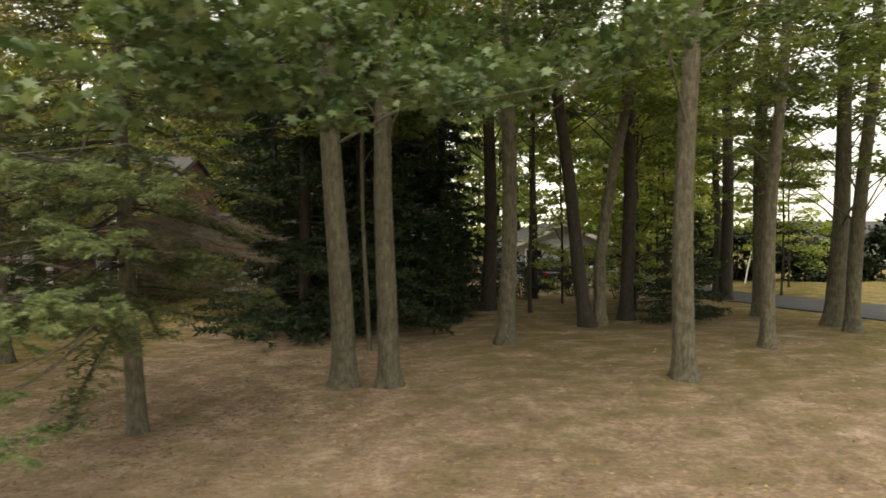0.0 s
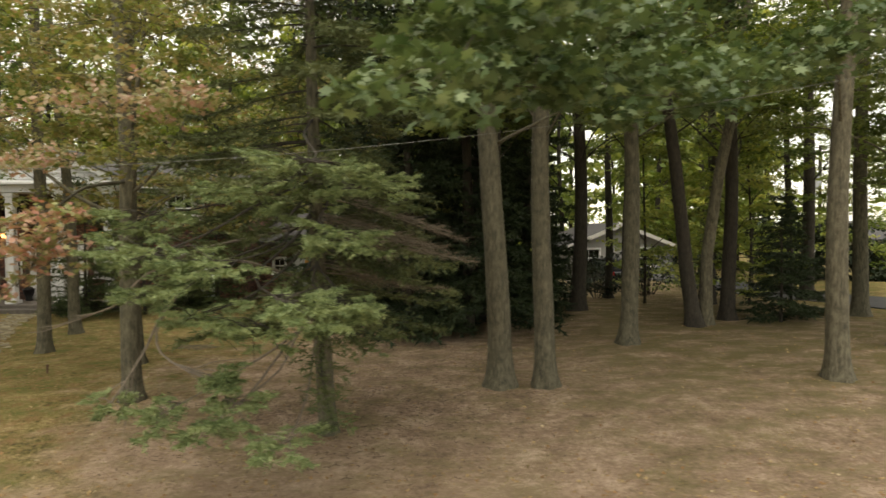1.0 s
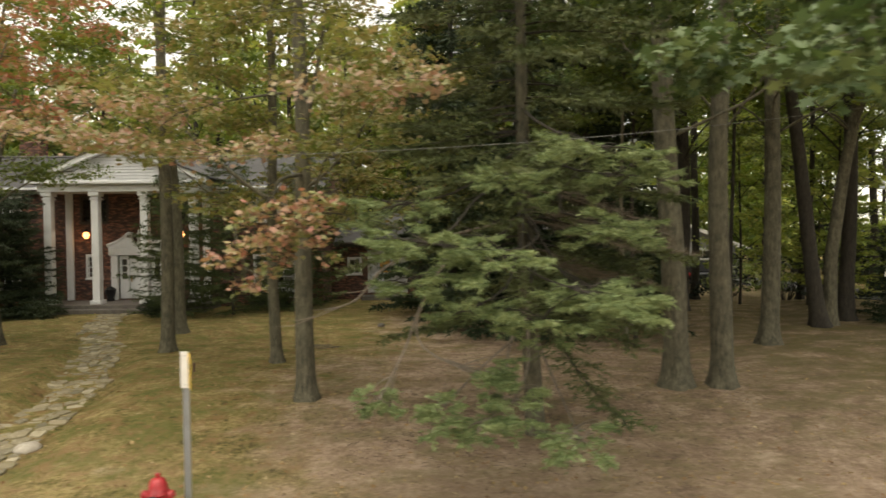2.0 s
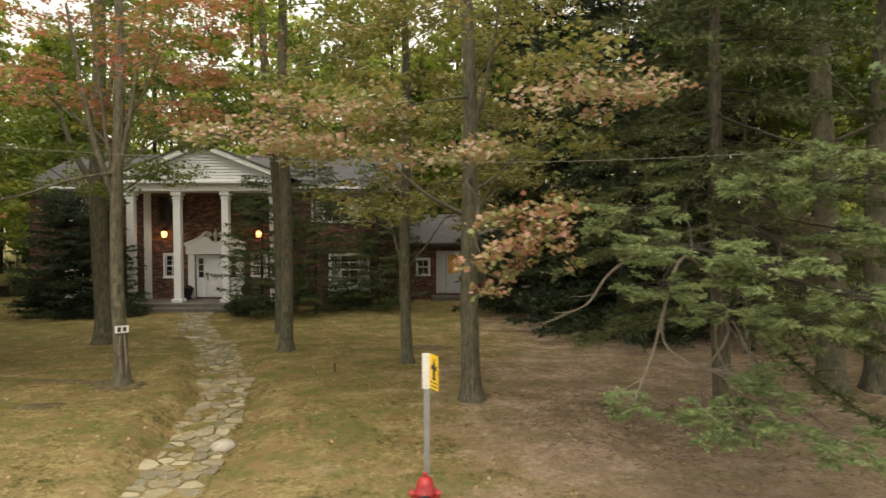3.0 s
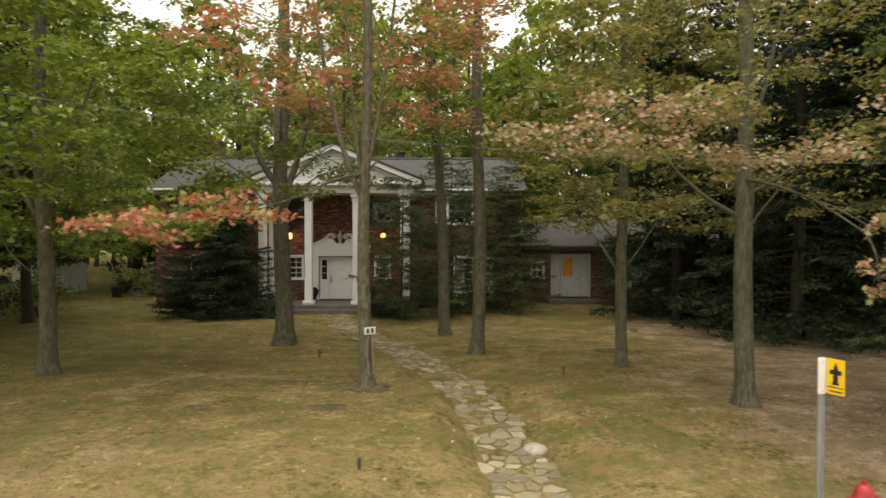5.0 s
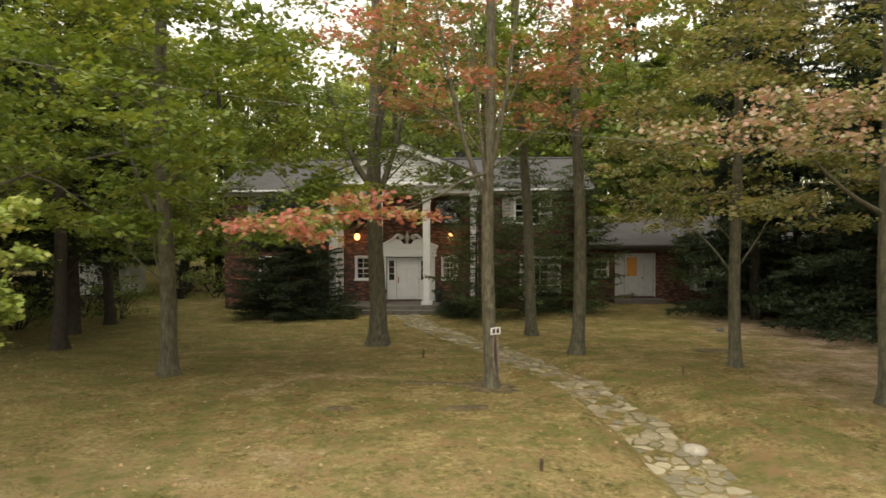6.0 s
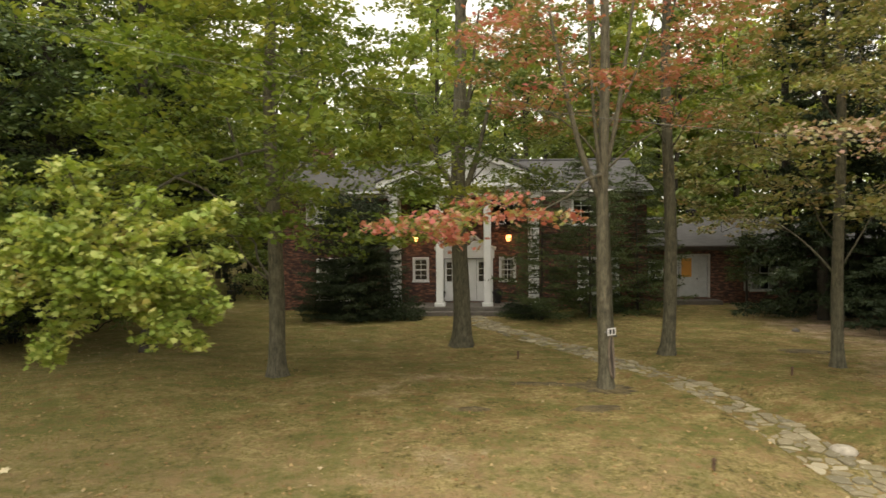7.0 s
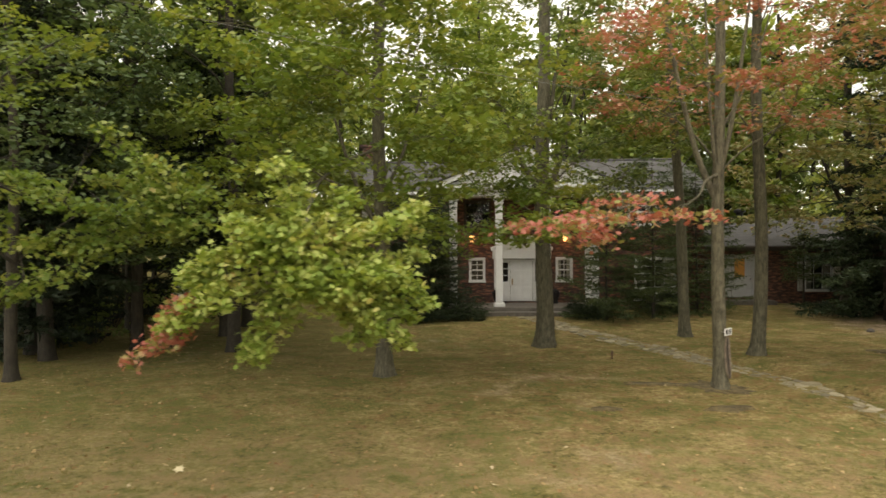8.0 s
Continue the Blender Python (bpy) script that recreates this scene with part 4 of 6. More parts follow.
def make_tree(x, y, dia, h, leaf, label, seed, bend=(0, 0), auto=None, sprays=(), bark=None, size=0.14, outline=LOBED, category="tree",
              kinks=None, dead=0, forks=(), hang=0.25, group="", spray_size=0.0, spray_leaf=None, gap=None):
    """A broadleaf tree. auto: (lowest, highest, radius, sprays, leaves each); sprays: (x, y, z, rx, rz, leaves) placed singly."""
    rng = np.random.default_rng(seed)
    bark = bark or M_BARK
    dense = x > -3 or x < -27  # the closed canopy of the grove and of the western wood
    tree = empty("tree", (x, y, gz(x, y)), label=label, category=category, group=group)
    path = trunk_path(x, y, h, bend, rng)
    if kinks:
        path = [Vector((p.x + np.interp(p.z, [k[0] for k in kinks], [k[1] for k in kinks]), p.y, p.z)) for p in path]
    part("trunk", trunk_geo(path, dia, h, rng), bark, tree, smooth=True)
    for z0, dx, dy, z1, r in forks:
        a = on_path(path, z0)
        c = Vector((x + dx, y + dy, z1))
        line = blend_path([a, a.lerp(c, 0.25) + Vector((dx * 0.12, dy * 0.12, 0.0)), a.lerp(c, 0.6) + Vector((dx * 0.1, 0, 0)), c], 5)
        k = len(line)
        part("limb", Geo().tube(line, [r * (1 - 0.65 * i / k) for i in range(k)], 10), bark, tree, smooth=True)
    todo = [(*s[:6], s[6] if len(s) > 6 else spray_leaf or leaf, True) for s in sprays]
    if auto:
        lo, hi, R, count, each = auto
        for i in range(count):
            f = (i + rng.uniform(0, 1)) / count
            z = lo + (hi - lo) * f
            prof = math.sin(math.pi * min(0.97, 0.28 + 0.72 * f)) ** 0.7
            a = i * 2.4 + rng.uniform(-0.5, 0.5)
            d = R * prof * rng.uniform(0.25, 1.0) ** 0.6
            p = on_path(path, z)
            s = rng.uniform(0.75, 1.3) * (0.6 + 0.14 * R)
            if gap and (Vector((p.x + d * math.cos(a), p.y + d * math.sin(a), z)) - Vector(gap[:3])).length < gap[3]:
                continue  # an opening in the crown
            todo.append((p.x + d * math.cos(a), p.y + d * math.sin(a), z, s, s * rng.uniform(0.2, 0.36), int(each * (1.0 if z < 4.6 + 0.38 * (p.y + d * math.sin(a)) else 0.28 if dense else 0.13)), leaf, False))
    groups = {}
    twigs = Geo()
    nodes = []
    if hang < 0.3:
        todo.sort(key=lambda s: math.hypot(s[0] - x, s[1] - y))
    for cx, cy, cz, rx, rz, n, lm, single in todo:
        c = Vector((cx, cy, cz))
        p = on_path(path, cz)
        reach = math.hypot(cx - p.x, cy - p.y)
        zs = cz + hang * reach if single else cz - 0.85 * reach
        start = on_path(path, min(h - 0.3, max(path[0].z + 2.2, (auto[0] - 1.3) if auto else 0, zs)))
        best, r = (c - start).length, min(dia * 0.16, 0.04, 0.012 + 0.008 * reach)
        for q, qr, qd in nodes:
            k = 1.2 * (c - q).length + 0.15
            if k < best and (qd < reach or hang > 0.3) and q.z < cz + 0.9:
                best, start, r = k, q, min(qr, 0.014 + 0.006 * (c - q).length)
        lg = Geo()
        line = limb_geo(lg, start, c + Vector((0, 0, -0.1)), r, rng, 0.1, 0.03 if single else 0.1)
        part("limb", lg, bark, tree, smooth=True)
        for k, q in enumerate(line[3:], 3):
            nodes.append((q, r * (1 - 0.75 * k / len(line)) + 0.004, math.hypot(q.x - x, q.y - y)))
        pts, tufts = spray_points(rng, c, (rx, rx, rz), n, 20 if rx > 0.5 else 11, (min(0.2, 0.42 * rx), min(0.2, 0.42 * rx), 0.06))
        for q in tufts[:5]:
            s = line[rng.integers(len(line) // 2, len(line))]
            mid = (s + Vector(q)) / 2 + Vector((0, 0, 0.06))
            twigs.tube([s, mid, q], [0.009, 0.006, 0.003], 3, False)
        high = not single and cz > 4.6 + 0.38 * cy
        groups.setdefault((lm.name, single, high), (lm, outline if single else OVAL if high or y > 20.2 or x < -30 else HEART if y > 15.5 else LOBED, (spray_size or size) if single else size * ((2.2 if dense else 1.8) if high else 1.0), []))[3].append(pts)
    part("twig_mass", twigs, bark, tree, kind="stuff")
    for k in range(dead):
        a = rng.uniform(0, 6.28)
        z = path[0].z + rng.uniform(2.2, 5.5)
        p = on_path(path, z)
        lg = Geo()
        limb_geo(lg, p, p + Vector((1.5 * math.cos(a), 1.5 * math.sin(a), rng.uniform(-0.5, 0.5))), 0.035, rng)
        part("dead_limb", lg, M_DEAD, tree)
    for lm, shape, wide, lists in groups.values():
        pts = np.concatenate(lists)
        me = cloud_mesh("crown", pts, leaf_normals(rng, len(pts), 0.8 if shape is MAPLE else 0.55), rng.uniform(0.7, 1.25, len(pts)) * wide, shape, rng)
        link("crown", me, lm, tree)
    return tree


def arm_sprays(arms, y, r, each, seed, *leaf):
    """Small tufts along drooping arms: (x0, z0, x1, z1) at depth y."""
    rng = np.random.default_rng(seed)
    out = []
    for x0, z0, x1, z1 in arms:
        k = max(2, int(math.hypot(x1 - x0, z1 - z0) / (0.85 * r)))
        dy = rng.uniform(-0.5, 0.5)
        for i in range(k + 1):
            f = i / k
            s = r * (1.1 - 0.45 * f) * rng.uniform(0.8, 1.2)
            out.append((x0 + (x1 - x0) * f, y + dy * (0.4 + f) + rng.uniform(-0.15, 0.15), z0 + (z1 - z0) * f + rng.uniform(-0.06, 0.06), s, 0.4 * s, int(each * (1.15 - 0.5 * f)), *leaf))
    return out


def needles(rng, p, q, per, length, width):
    """Needle tufts along many twigs from p to q (N, 3), as thin triangles."""
    n = len(p)
    d = q - p
    ln = np.linalg.norm(d, axis=1, keepdims=True) + 1e-6
    d = d / ln
    t = rng.uniform(0.05, 1.0, (n, per, 1))
    base = p[:, None] + (q - p)[:, None] * t
    r = rng.normal(size=(n, per, 3))
    r[:, :, 2] *= 0.55
    r -= d[:, None] * np.sum(r * d[:, None], axis=2, keepdims=True)
    r /= np.linalg.norm(r, axis=2, keepdims=True) + 1e-6
    w = d[:, None] * 0.75 + r * 0.8
    tip = base + w * length * rng.uniform(0.7, 1.3, (n, per, 1))
    side = np.cross(w, rng.normal(size=(n, per, 3)))
    side /= np.linalg.norm(side, axis=2, keepdims=True) + 1e-6
    v = np.stack([base - side * width, base + side * width, tip], axis=2)
    return v.reshape(-1, 3)


def bough(rng, a, d, L, droop, up, twig, spacing):
    """Points along one bough and its side twigs (p, q)."""
    s = np.linspace(0, 1, 7)
    side = np.array((-d[1], d[0], 0))
    line = np.array(a) + np.outer(s, np.array(d)) * L
    line[:, 2] += L * (-droop * s ** 1.6 + up * s ** 4)
    line += np.outer(np.sin(s * 3 + rng.uniform(0, 6)), side) * 0.06 * L * s[:, None]
    m = max(3, int(L / spacing))
    ts = np.linspace(0.22, 1.0, m)
    base = np.stack([np.interp(ts, s, line[:, i]) for i in range(3)], axis=1)
    P, Q = [], []
    for sg in (-1, 1, 0):
        ln = twig * (1.15 - 0.75 * ts) * rng.uniform(0.6, 1.2, m)
        if sg == 0:
            ln *= 0.5
        w = np.array(d)[None] * rng.uniform(0.5, 0.9, (m, 1)) + side[None] * sg * 0.8
        w[:, 2] += rng.uniform(-0.5, 0.15, m)
        P.append(base)
        Q.append(base + w * ln[:, None])
    return line, np.concatenate(P), np.concatenate(Q)


def make_conifer(x, y, dia, h, R, zlo, mat, label, seed, bark=None, whorl=0.42, per_whorl=5, droop=0.3, up=0.12, twig=0.55, spacing=0.16,
                 per=10, nlen=0.1, nwid=0.014, power=0.75, dead_below=0.0, boughs=(), name="tree", category="conifer", bough_mat=None, bend=(0, 0), low_min=0.3, fan=0):
    """A spruce, hemlock or yew: whorls of drooping boughs with needle twigs. boughs: (x, y, z, spread) tips reached by single long boughs."""
    rng = np.random.default_rng(seed)
    bark = bark or M_BARK_SHADE
    tree = empty(name, (x, y, gz(x, y)), label=label, category=category)
    path = trunk_path(x, y, h, bend, rng, 0.03)
    part("trunk", trunk_geo(path, dia, h, rng, 12, 0.35, 0.9), bark, tree, smooth=True)
    wood, P, Q, DP, DQ = Geo(), [], [], [], []
    z = zlo
    while z < h - 0.2:
        f = (z - zlo) / (h - zlo)
        for k in range(per_whorl):
            L = max(0.25, R * (1 - f) ** power * rng.uniform(low_min + 0.3, 1.1))
            a = rng.uniform(0, 6.28)
            d = (math.cos(a), math.sin(a), 0.0)
            zz = path[0].z + 0.15 + z + rng.uniform(-0.15, 0.15)
            dr = droop * (1.2 - 0.7 * f) * rng.uniform(0.7, 1.3)
            dr = min(dr, max(0.02, (zz - gz(x, y) - 0.1) / L))
            line, p, q = bough(rng, on_path(path, zz), d, L, dr, up, twig, spacing * (1 if zz < 5.5 + 0.4 * y else 2))
            wood.tube(line, [0.0075 * (L + 0.4) * (1 - 0.85 * i / 6) + 0.003 for i in range(7)], 3, False)
            if z < dead_below:
                DP.append(p)
                DQ.append(q)
            else:
                P.append(p)
                Q.append(q)
        z += whorl * rng.uniform(0.8, 1.2)
    part("bough_mass", wood, M_BARK_SHADE, tree, kind="stuff")
    v = needles(rng, np.concatenate(P), np.concatenate(Q), per, nlen, nwid)
    link("crown", poly_mesh("crown", v, len(v) // 3, 3), mat, tree)
    if DP:
        dp, dq = np.concatenate(DP), np.concatenate(DQ)
        v = needles(rng, dp, dq, 7, nlen * 1.8, nwid * 0.22)
        link("dead_twig_mass", poly_mesh("dead_twig_mass", v, len(v) // 3, 3), N_DEAD, tree, "bare brown dead twigs", "stuff")
    for k in range(fan):
        a, z = rng.normal(-0.1, 0.5), rng.uniform(2.6, 4.6)
        L = rng.uniform(1.4, 3.1)
        line, p, q = bough(rng, on_path(path, z), (math.cos(a), math.sin(a), 0.0), L, 0.22 + 0.1 * (z - 2.6), 0.1, 0.6, 0.07)
        g = Geo().tube(line, [0.014, 0.012, 0.01, 0.008, 0.006, 0.005, 0.003], 4, False)
        for s, e in zip(p, q):
            g.tube([s, e], [0.0035, 0.0015], 3, False)
        limb = part("dead_bough", g, M_DEAD, tree, "dead brown bough with bare twigs")
        v = needles(rng, p, q, 5, 0.16, 0.003)
        link("dead_twig_spray", poly_mesh("dead_twig_spray", v, len(v) // 3, 3), N_DEAD, limb, "", "stuff").matrix_parent_inverse = Matrix()
    for bx, by, bz, spread, *via in boughs:
        tip = Vector((bx, by, bz))
        s = on_path(path, bz + 0.35 * math.hypot(bx - x, by - y))
        g = Geo()
        if via:
            line = blend_path([s, *via[0], tip], 4)
            g.tube(line, [0.032 - 0.0013 * i for i in range(len(line))], 6)
        else:
            line = limb_geo(g, s, tip, 0.028, rng, 0.1, -0.05)
        pb, qb = [], []
        for i in range(int(12 + 8 * spread) if spread else 0):
            o = line[rng.integers(4 * len(line) // 5, len(line))]
            a = rng.uniform(0, 6.28)
            e = tip + Vector((spread * math.cos(a), spread * math.sin(a), 0.26 * rng.normal() - 0.1)) * rng.uniform(0.35, 1.0)
            sub = blend_path([o, o.lerp(e, 0.5) + Vector((0, 0, 0.05)), e], 2)
            g.tube(sub, [0.009, 0.008, 0.006, 0.005, 0.003], 4, False)
            w = np.array(e - o)
            w /= np.linalg.norm(w) + 1e-6
            w[2] *= 0.3
            _, p, q = bough(rng, np.array(o.lerp(e, 0.45)), w, (e - o).length * 0.5 + 0.12, 0.05, 0.1, 0.28, 0.06)
            pb.append(p)
            qb.append(q)
        if not spread:
            for i in range(5):
                o = line[rng.integers(len(line) // 2, len(line) - 1)]
                g.tube([o, o + Vector((-0.2, -0.1, -0.02 - 0.1 * rng.uniform())), o + Vector((-0.45, -0.15, 0.05 - 0.3 * rng.uniform()))], [0.008, 0.006, 0.002], 4, False)
            part("dead_bough", g, M_DEAD, tree, "bare pale dead bough")
            continue
        limb = part("bough", g, M_DEAD if bz < 1.6 or via else M_BARK_SHADE, tree, "long grey bough with needles at its tip")
        v = needles(rng, np.concatenate(pb), np.concatenate(qb), 15, 0.055, 0.01)
        ob = link("needle_spray", poly_mesh("needle_spray", v, len(v) // 3, 3), bough_mat or mat, limb)
        ob.matrix_parent_inverse = Matrix()
    return tree


# open lawn in front of the house
make_tree(-15.24, 15.16, 0.33, 13, L_RED, "slender red maple with number plate and split trunk on lawn", 33, (-0.004, 0), (6.3, 12, 3.6, 40, 270),
          [(-18.6, 12.2, 3.95, 1.2, 0.1, 210), (-17.4, 12.3, 3.98, 1.0, 0.08, 170), (-19.5, 12.0, 3.8, 0.9, 0.14, 180), (-18.1, 12.5, 4.3, 1.1, 0.08, 150), (-18.9, 12.0, 3.5, 0.65, 0.1, 110)], M_BARK_PALE,
          0.13, MAPLE, spray_leaf=L_REDTIP, forks=[(4.3, -1.3, 0.2, 9.0, 0.085), (4.9, 0.7, 0, 9.5, 0.07), (4.6, -0.5, -0.3, 9.2, 0.05), (6.0, 1.3, 0.3, 9.0, 0.04)])
make_tree(-18.68, 21.0, 0.58, 16, L_GREEN, "tall grey-barked maple with green crown on lawn", 2, (0.0, 0), (5.4, 13, 4.6, 46, 320), [(-17.6, 18.6, 4.9, 1.0, 0.25, 260), (-19.8, 18.3, 5.1, 1.0, 0.25, 260), (-16.6, 19.5, 5.4, 0.9, 0.25, 220)], M_BARK, 0.15, forks=[(4.6, 1.0, 0, 8.2, 0.13), (5.0, -1.7, 0, 8.6, 0.12), (6.2, 0.6, 0.2, 11, 0.1)], gap=(-20.6, 20.6, 11.4, 2.4))
make_tree(-23.38, 16.02, 0.42, 14, L_YELLOWGREEN, "lawn maple with yellow-green crown and one long bright bough", 3, (0.004, 0), (3.6, 11, 5.0, 88, 350),
          [(-23.3, 8.15, 3.3, 0.6, 0.38, 760), (-22.75, 8.1, 3.05, 0.55, 0.32, 600), (-23.7, 8.2, 3.35, 0.5, 0.22, 420)]
          + arm_sprays([(-23.33, 3.35, -23.42, 4.42), (-23.04, 3.57, -22.81, 4.19), (-22.82, 3.43, -21.87, 3.94), (-22.90, 3.14, -21.87, 3.26), (-22.82, 3.07, -21.98, 2.53), (-23.12, 3.06, -22.67, 2.52),
                        (-23.34, 3.06, -23.97, 2.10), (-23.49, 3.57, -24.64, 3.27), (-23.78, 3.64, -24.19, 3.82), (-24.23, 2.98, -24.90, 2.46), (-24.23, 2.91, -24.94, 3.04)], 8.0, 0.27, 165, 81)
          + arm_sprays([(-22.7, 3.0, -22.0, 2.2), (-23.1, 2.9, -22.6, 2.3), (-22.3, 3.2, -21.75, 2.75)], 7.9, 0.26, 140, 86)
          + arm_sprays([(-24.85, 2.6, -25.5, 2.15), (-24.9, 2.75, -25.3, 2.4), (-24.95, 2.35, -25.65, 2.0)], 8.0, 0.2, 55, 82, L_REDTIP)
          + arm_sprays([(-22.51, 4.41, -21.08, 4.84), (-22.51, 3.75, -20.78, 3.57), (-22.36, 3.4, -21.2, 3.1), (-22.51, 4.84, -23.09, 5.26)], 15.6, 0.42, 60, 85, L_YELLOWGREEN),
          M_BARK, 0.14, MAPLE, forks=[(3.7, -1.2, 0, 6.6, 0.08), (4.6, 1.1, 0.3, 7.6, 0.06)], hang=0.32, spray_leaf=L_BRIGHT, spray_size=0.1, gap=(-19.8, 16.0, 10.0, 2.2))
make_tree(-12.42, 19.6, 0.4, 17, L_YELLOWGREEN, "slim straight tree with high yellow-green crown", 4, (-0.002, 0), (6.6, 13, 3.2, 22, 260), (), M_BARK, 0.15)
make_tree(-13.42, 23.2, 0.4, 17, L_GREEN, "slim tree near the house with high green crown", 5, (-0.055, 0), (6.8, 15, 3.4, 20, 260), (), M_BARK, 0.16)
make_tree(-8.58, 17.45, 0.32, 13, L_OLIVE, "slim maple with russet-olive foliage beside lawn path", 6, (-0.01, 0), (3.7, 11, 3.2, 32, 270), (), M_BARK, 0.14)
make_tree(-7.03, 13.6, 0.41, 14, L_OLIVE, "maple turning pink and russet with spreading limbs", 7, (-0.022, 0), (4.3, 11.5, 3.8, 37, 300),
          arm_sprays([(-5.96, 3.95, -7.25, 3.75), (-6.12, 3.71, -7.33, 3.18), (-6.28, 3.47, -7.12, 2.66), (-6.12, 3.79, -5.87, 3.14)], 9.2, 0.26, 46, 84, L_TURN) + [(-5.7, 10.2, 5.75, 1.1, 0.3, 420), (-4.8, 10.0, 5.9, 0.9, 0.25, 300), (-10.9, 11.6, 5.35, 1.1, 0.35, 315), (-10.2, 11.5, 5.9, 0.9, 0.3, 300), (-8.9, 11.8, 5.8, 0.9, 0.35, 300),
           (-9.6, 11.4, 5.1, 0.9, 0.2, 244), (-8.2, 11.0, 4.95, 0.8, 0.2, 210), (-11.9, 11.9, 5.4, 0.8, 0.15, 182), (-7.3, 10.8, 5.0, 0.7, 0.2, 260)], M_BARK, 0.125, MAPLE, spray_size=0.108, spray_leaf=L_PINK, forks=[(3.9, -2.3, -0.4, 5.6, 0.055), (5.6, 0.7, -0.3, 9.2, 0.06), (4.4, 1.6, -0.8, 6.0, 0.04)])

make_tree(-4.1, 29.6, 0.45, 17, L_OLIVE, "dark-barked tree with russet crown in front of the wing", 9, (0.004, 0), (3.6, 13, 5.3, 58, 240), (), M_BARK_SHADE, 0.22, forks=[(4.5, -1.4, 0, 8, 0.09)])

# roadside maple west of the lawn, its low bough hanging over the grass
make_tree(-27.9, 7.6, 0.4, 11, L_YELLOWGREEN, "roadside maple with yellow-green low boughs", 8, (0, 0), (5.5, 9.5, 2.6, 14, 260),
          arm_sprays([(-25.71, 4.36, -26.92, 5.26), (-25.8, 4.17, -27.3, 4.62), (-25.99, 3.9, -27.87, 4.26), (-26.46, 3.71, -28.25, 3.52), (-27.11, 3.43, -28.64, 2.41), (-25.71, 3.9, -26.46, 3.81),
                        (-27.86, 4.35, -28.62, 4.62), (-28.4, 4.6, -29.8, 4.1), (-28.9, 3.9, -30.1, 3.0)], 10.0, 0.36, 90, 83, L_LIME), M_BARK_SHADE, 0.115, MAPLE, hang=0.1, spray_leaf=L_LIME)

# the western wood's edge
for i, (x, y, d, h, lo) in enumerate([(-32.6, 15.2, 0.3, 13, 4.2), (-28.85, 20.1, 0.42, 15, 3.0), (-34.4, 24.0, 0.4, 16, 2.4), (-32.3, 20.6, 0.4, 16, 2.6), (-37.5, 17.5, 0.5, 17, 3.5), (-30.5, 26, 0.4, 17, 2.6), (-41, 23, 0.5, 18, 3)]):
    make_tree(x, y, d, h, (L_OAK, L_GREEN, L_YELLOWGREEN)[i % 3], "woodland-edge tree with dense green crown", 40 + i, (0, 0), (lo, h - 1, 4.2, 46, 300), (), M_BARK_SHADE, 0.17, group="trees at the wood's edge")

# the eastern grove
make_tree(1.1, 14.2, 0.56, 17, L_OAK, "tall grey-barked oak, one of two close together", 11, (-0.03, 0), (6.8, 13, 4.6, 30, 300), (), M_BARK)
make_tree(2.12, 14.1, 0.49, 17, L_OAK, "tall oak with a long bough over the verge", 12, (0.006, 0), (6.8, 13, 4.6, 30, 300),
          [(-0.7, 5.8, 5.1, 0.8, 0.35, 200), (0.4, 7.0, 5.4, 0.9, 0.35, 460), (1.6, 7.7, 5.35, 1.0, 0.35, 330), (2.8, 8.6, 5.6, 1.0, 0.35, 330), (0.2, 6.4, 6.1, 1.0, 0.4, 480), (3.9, 9.6, 6.1, 1.2, 0.4, 330),
           (1.5, 7.6, 6.3, 1.1, 0.4, 460), (-0.4, 9.2, 5.9, 1.0, 0.4, 420), (5.2, 10.2, 6.5, 1.2, 0.4, 460), (6.8, 10.2, 7.0, 1.2, 0.35, 420), (2.6, 10.6, 6.6, 1.2, 0.4, 420)], M_BARK, 0.19, MAPLE)
make_tree(5.45, 18.3, 0.52, 18, L_YELLOWGREEN, "straight oak trunk with moss at its foot", 13, (0.008, 0), (7.5, 14, 4.0, 28, 260), (), M_BARK, 0.16)
make_tree(5.75, 25.6, 0.6, 19, L_YELLOWGREEN, "dark trunk in the shade of the grove", 14, (0, 0), (7.5, 15, 4.4, 26, 240), (), M_BARK_SHADE, 0.18)
make_tree(8.62, 21.0, 0.5, 18, L_GREEN, "leaning dark trunk of a two-stemmed tree", 15, (-0.135, 0), (8, 14, 4.0, 24, 250), (), M_BARK_SHADE, 0.16)
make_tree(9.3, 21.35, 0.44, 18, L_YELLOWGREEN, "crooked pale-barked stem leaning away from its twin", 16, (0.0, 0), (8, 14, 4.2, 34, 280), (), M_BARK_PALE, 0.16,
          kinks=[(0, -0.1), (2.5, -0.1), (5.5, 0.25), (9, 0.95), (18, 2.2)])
make_tree(10.5, 22.5, 0.52, 19, L_YELLOWGREEN, "dark trunk behind the leaning stems", 17, (0.0, 0), (7, 15, 4.4, 28, 240), (), M_BARK_SHADE, 0.18)
make_tree(9.15, 14.3, 0.52, 18, L_OAK, "straight pale oak trunk with flared roots", 18, (0.024, 0), (7.2, 14, 4.6, 34, 300), (), M_BARK_PALE, 0.15)
make_tree(12.85, 17.2, 0.4, 16, L_GREEN, "slim pale trunk at the edge of the grove", 19, (0.045, 0), (6.6, 13, 4.2, 40, 280), (), M_BARK_PALE, 0.15)
make_tree(15.85, 23.0, 0.56, 18, L_GREEN, "straight trunk beside the driveway", 20, (0.004, 0), (6.4, 14, 4.6, 40, 260), (), M_BARK, 0.16)
make_tree(17.0, 20.5, 0.58, 18, L_GREEN, "grey trunk beside the driveway, one of a pair", 21, (0.04, 0), (4.8, 14, 4.4, 38, 260), (), M_BARK, 0.16)
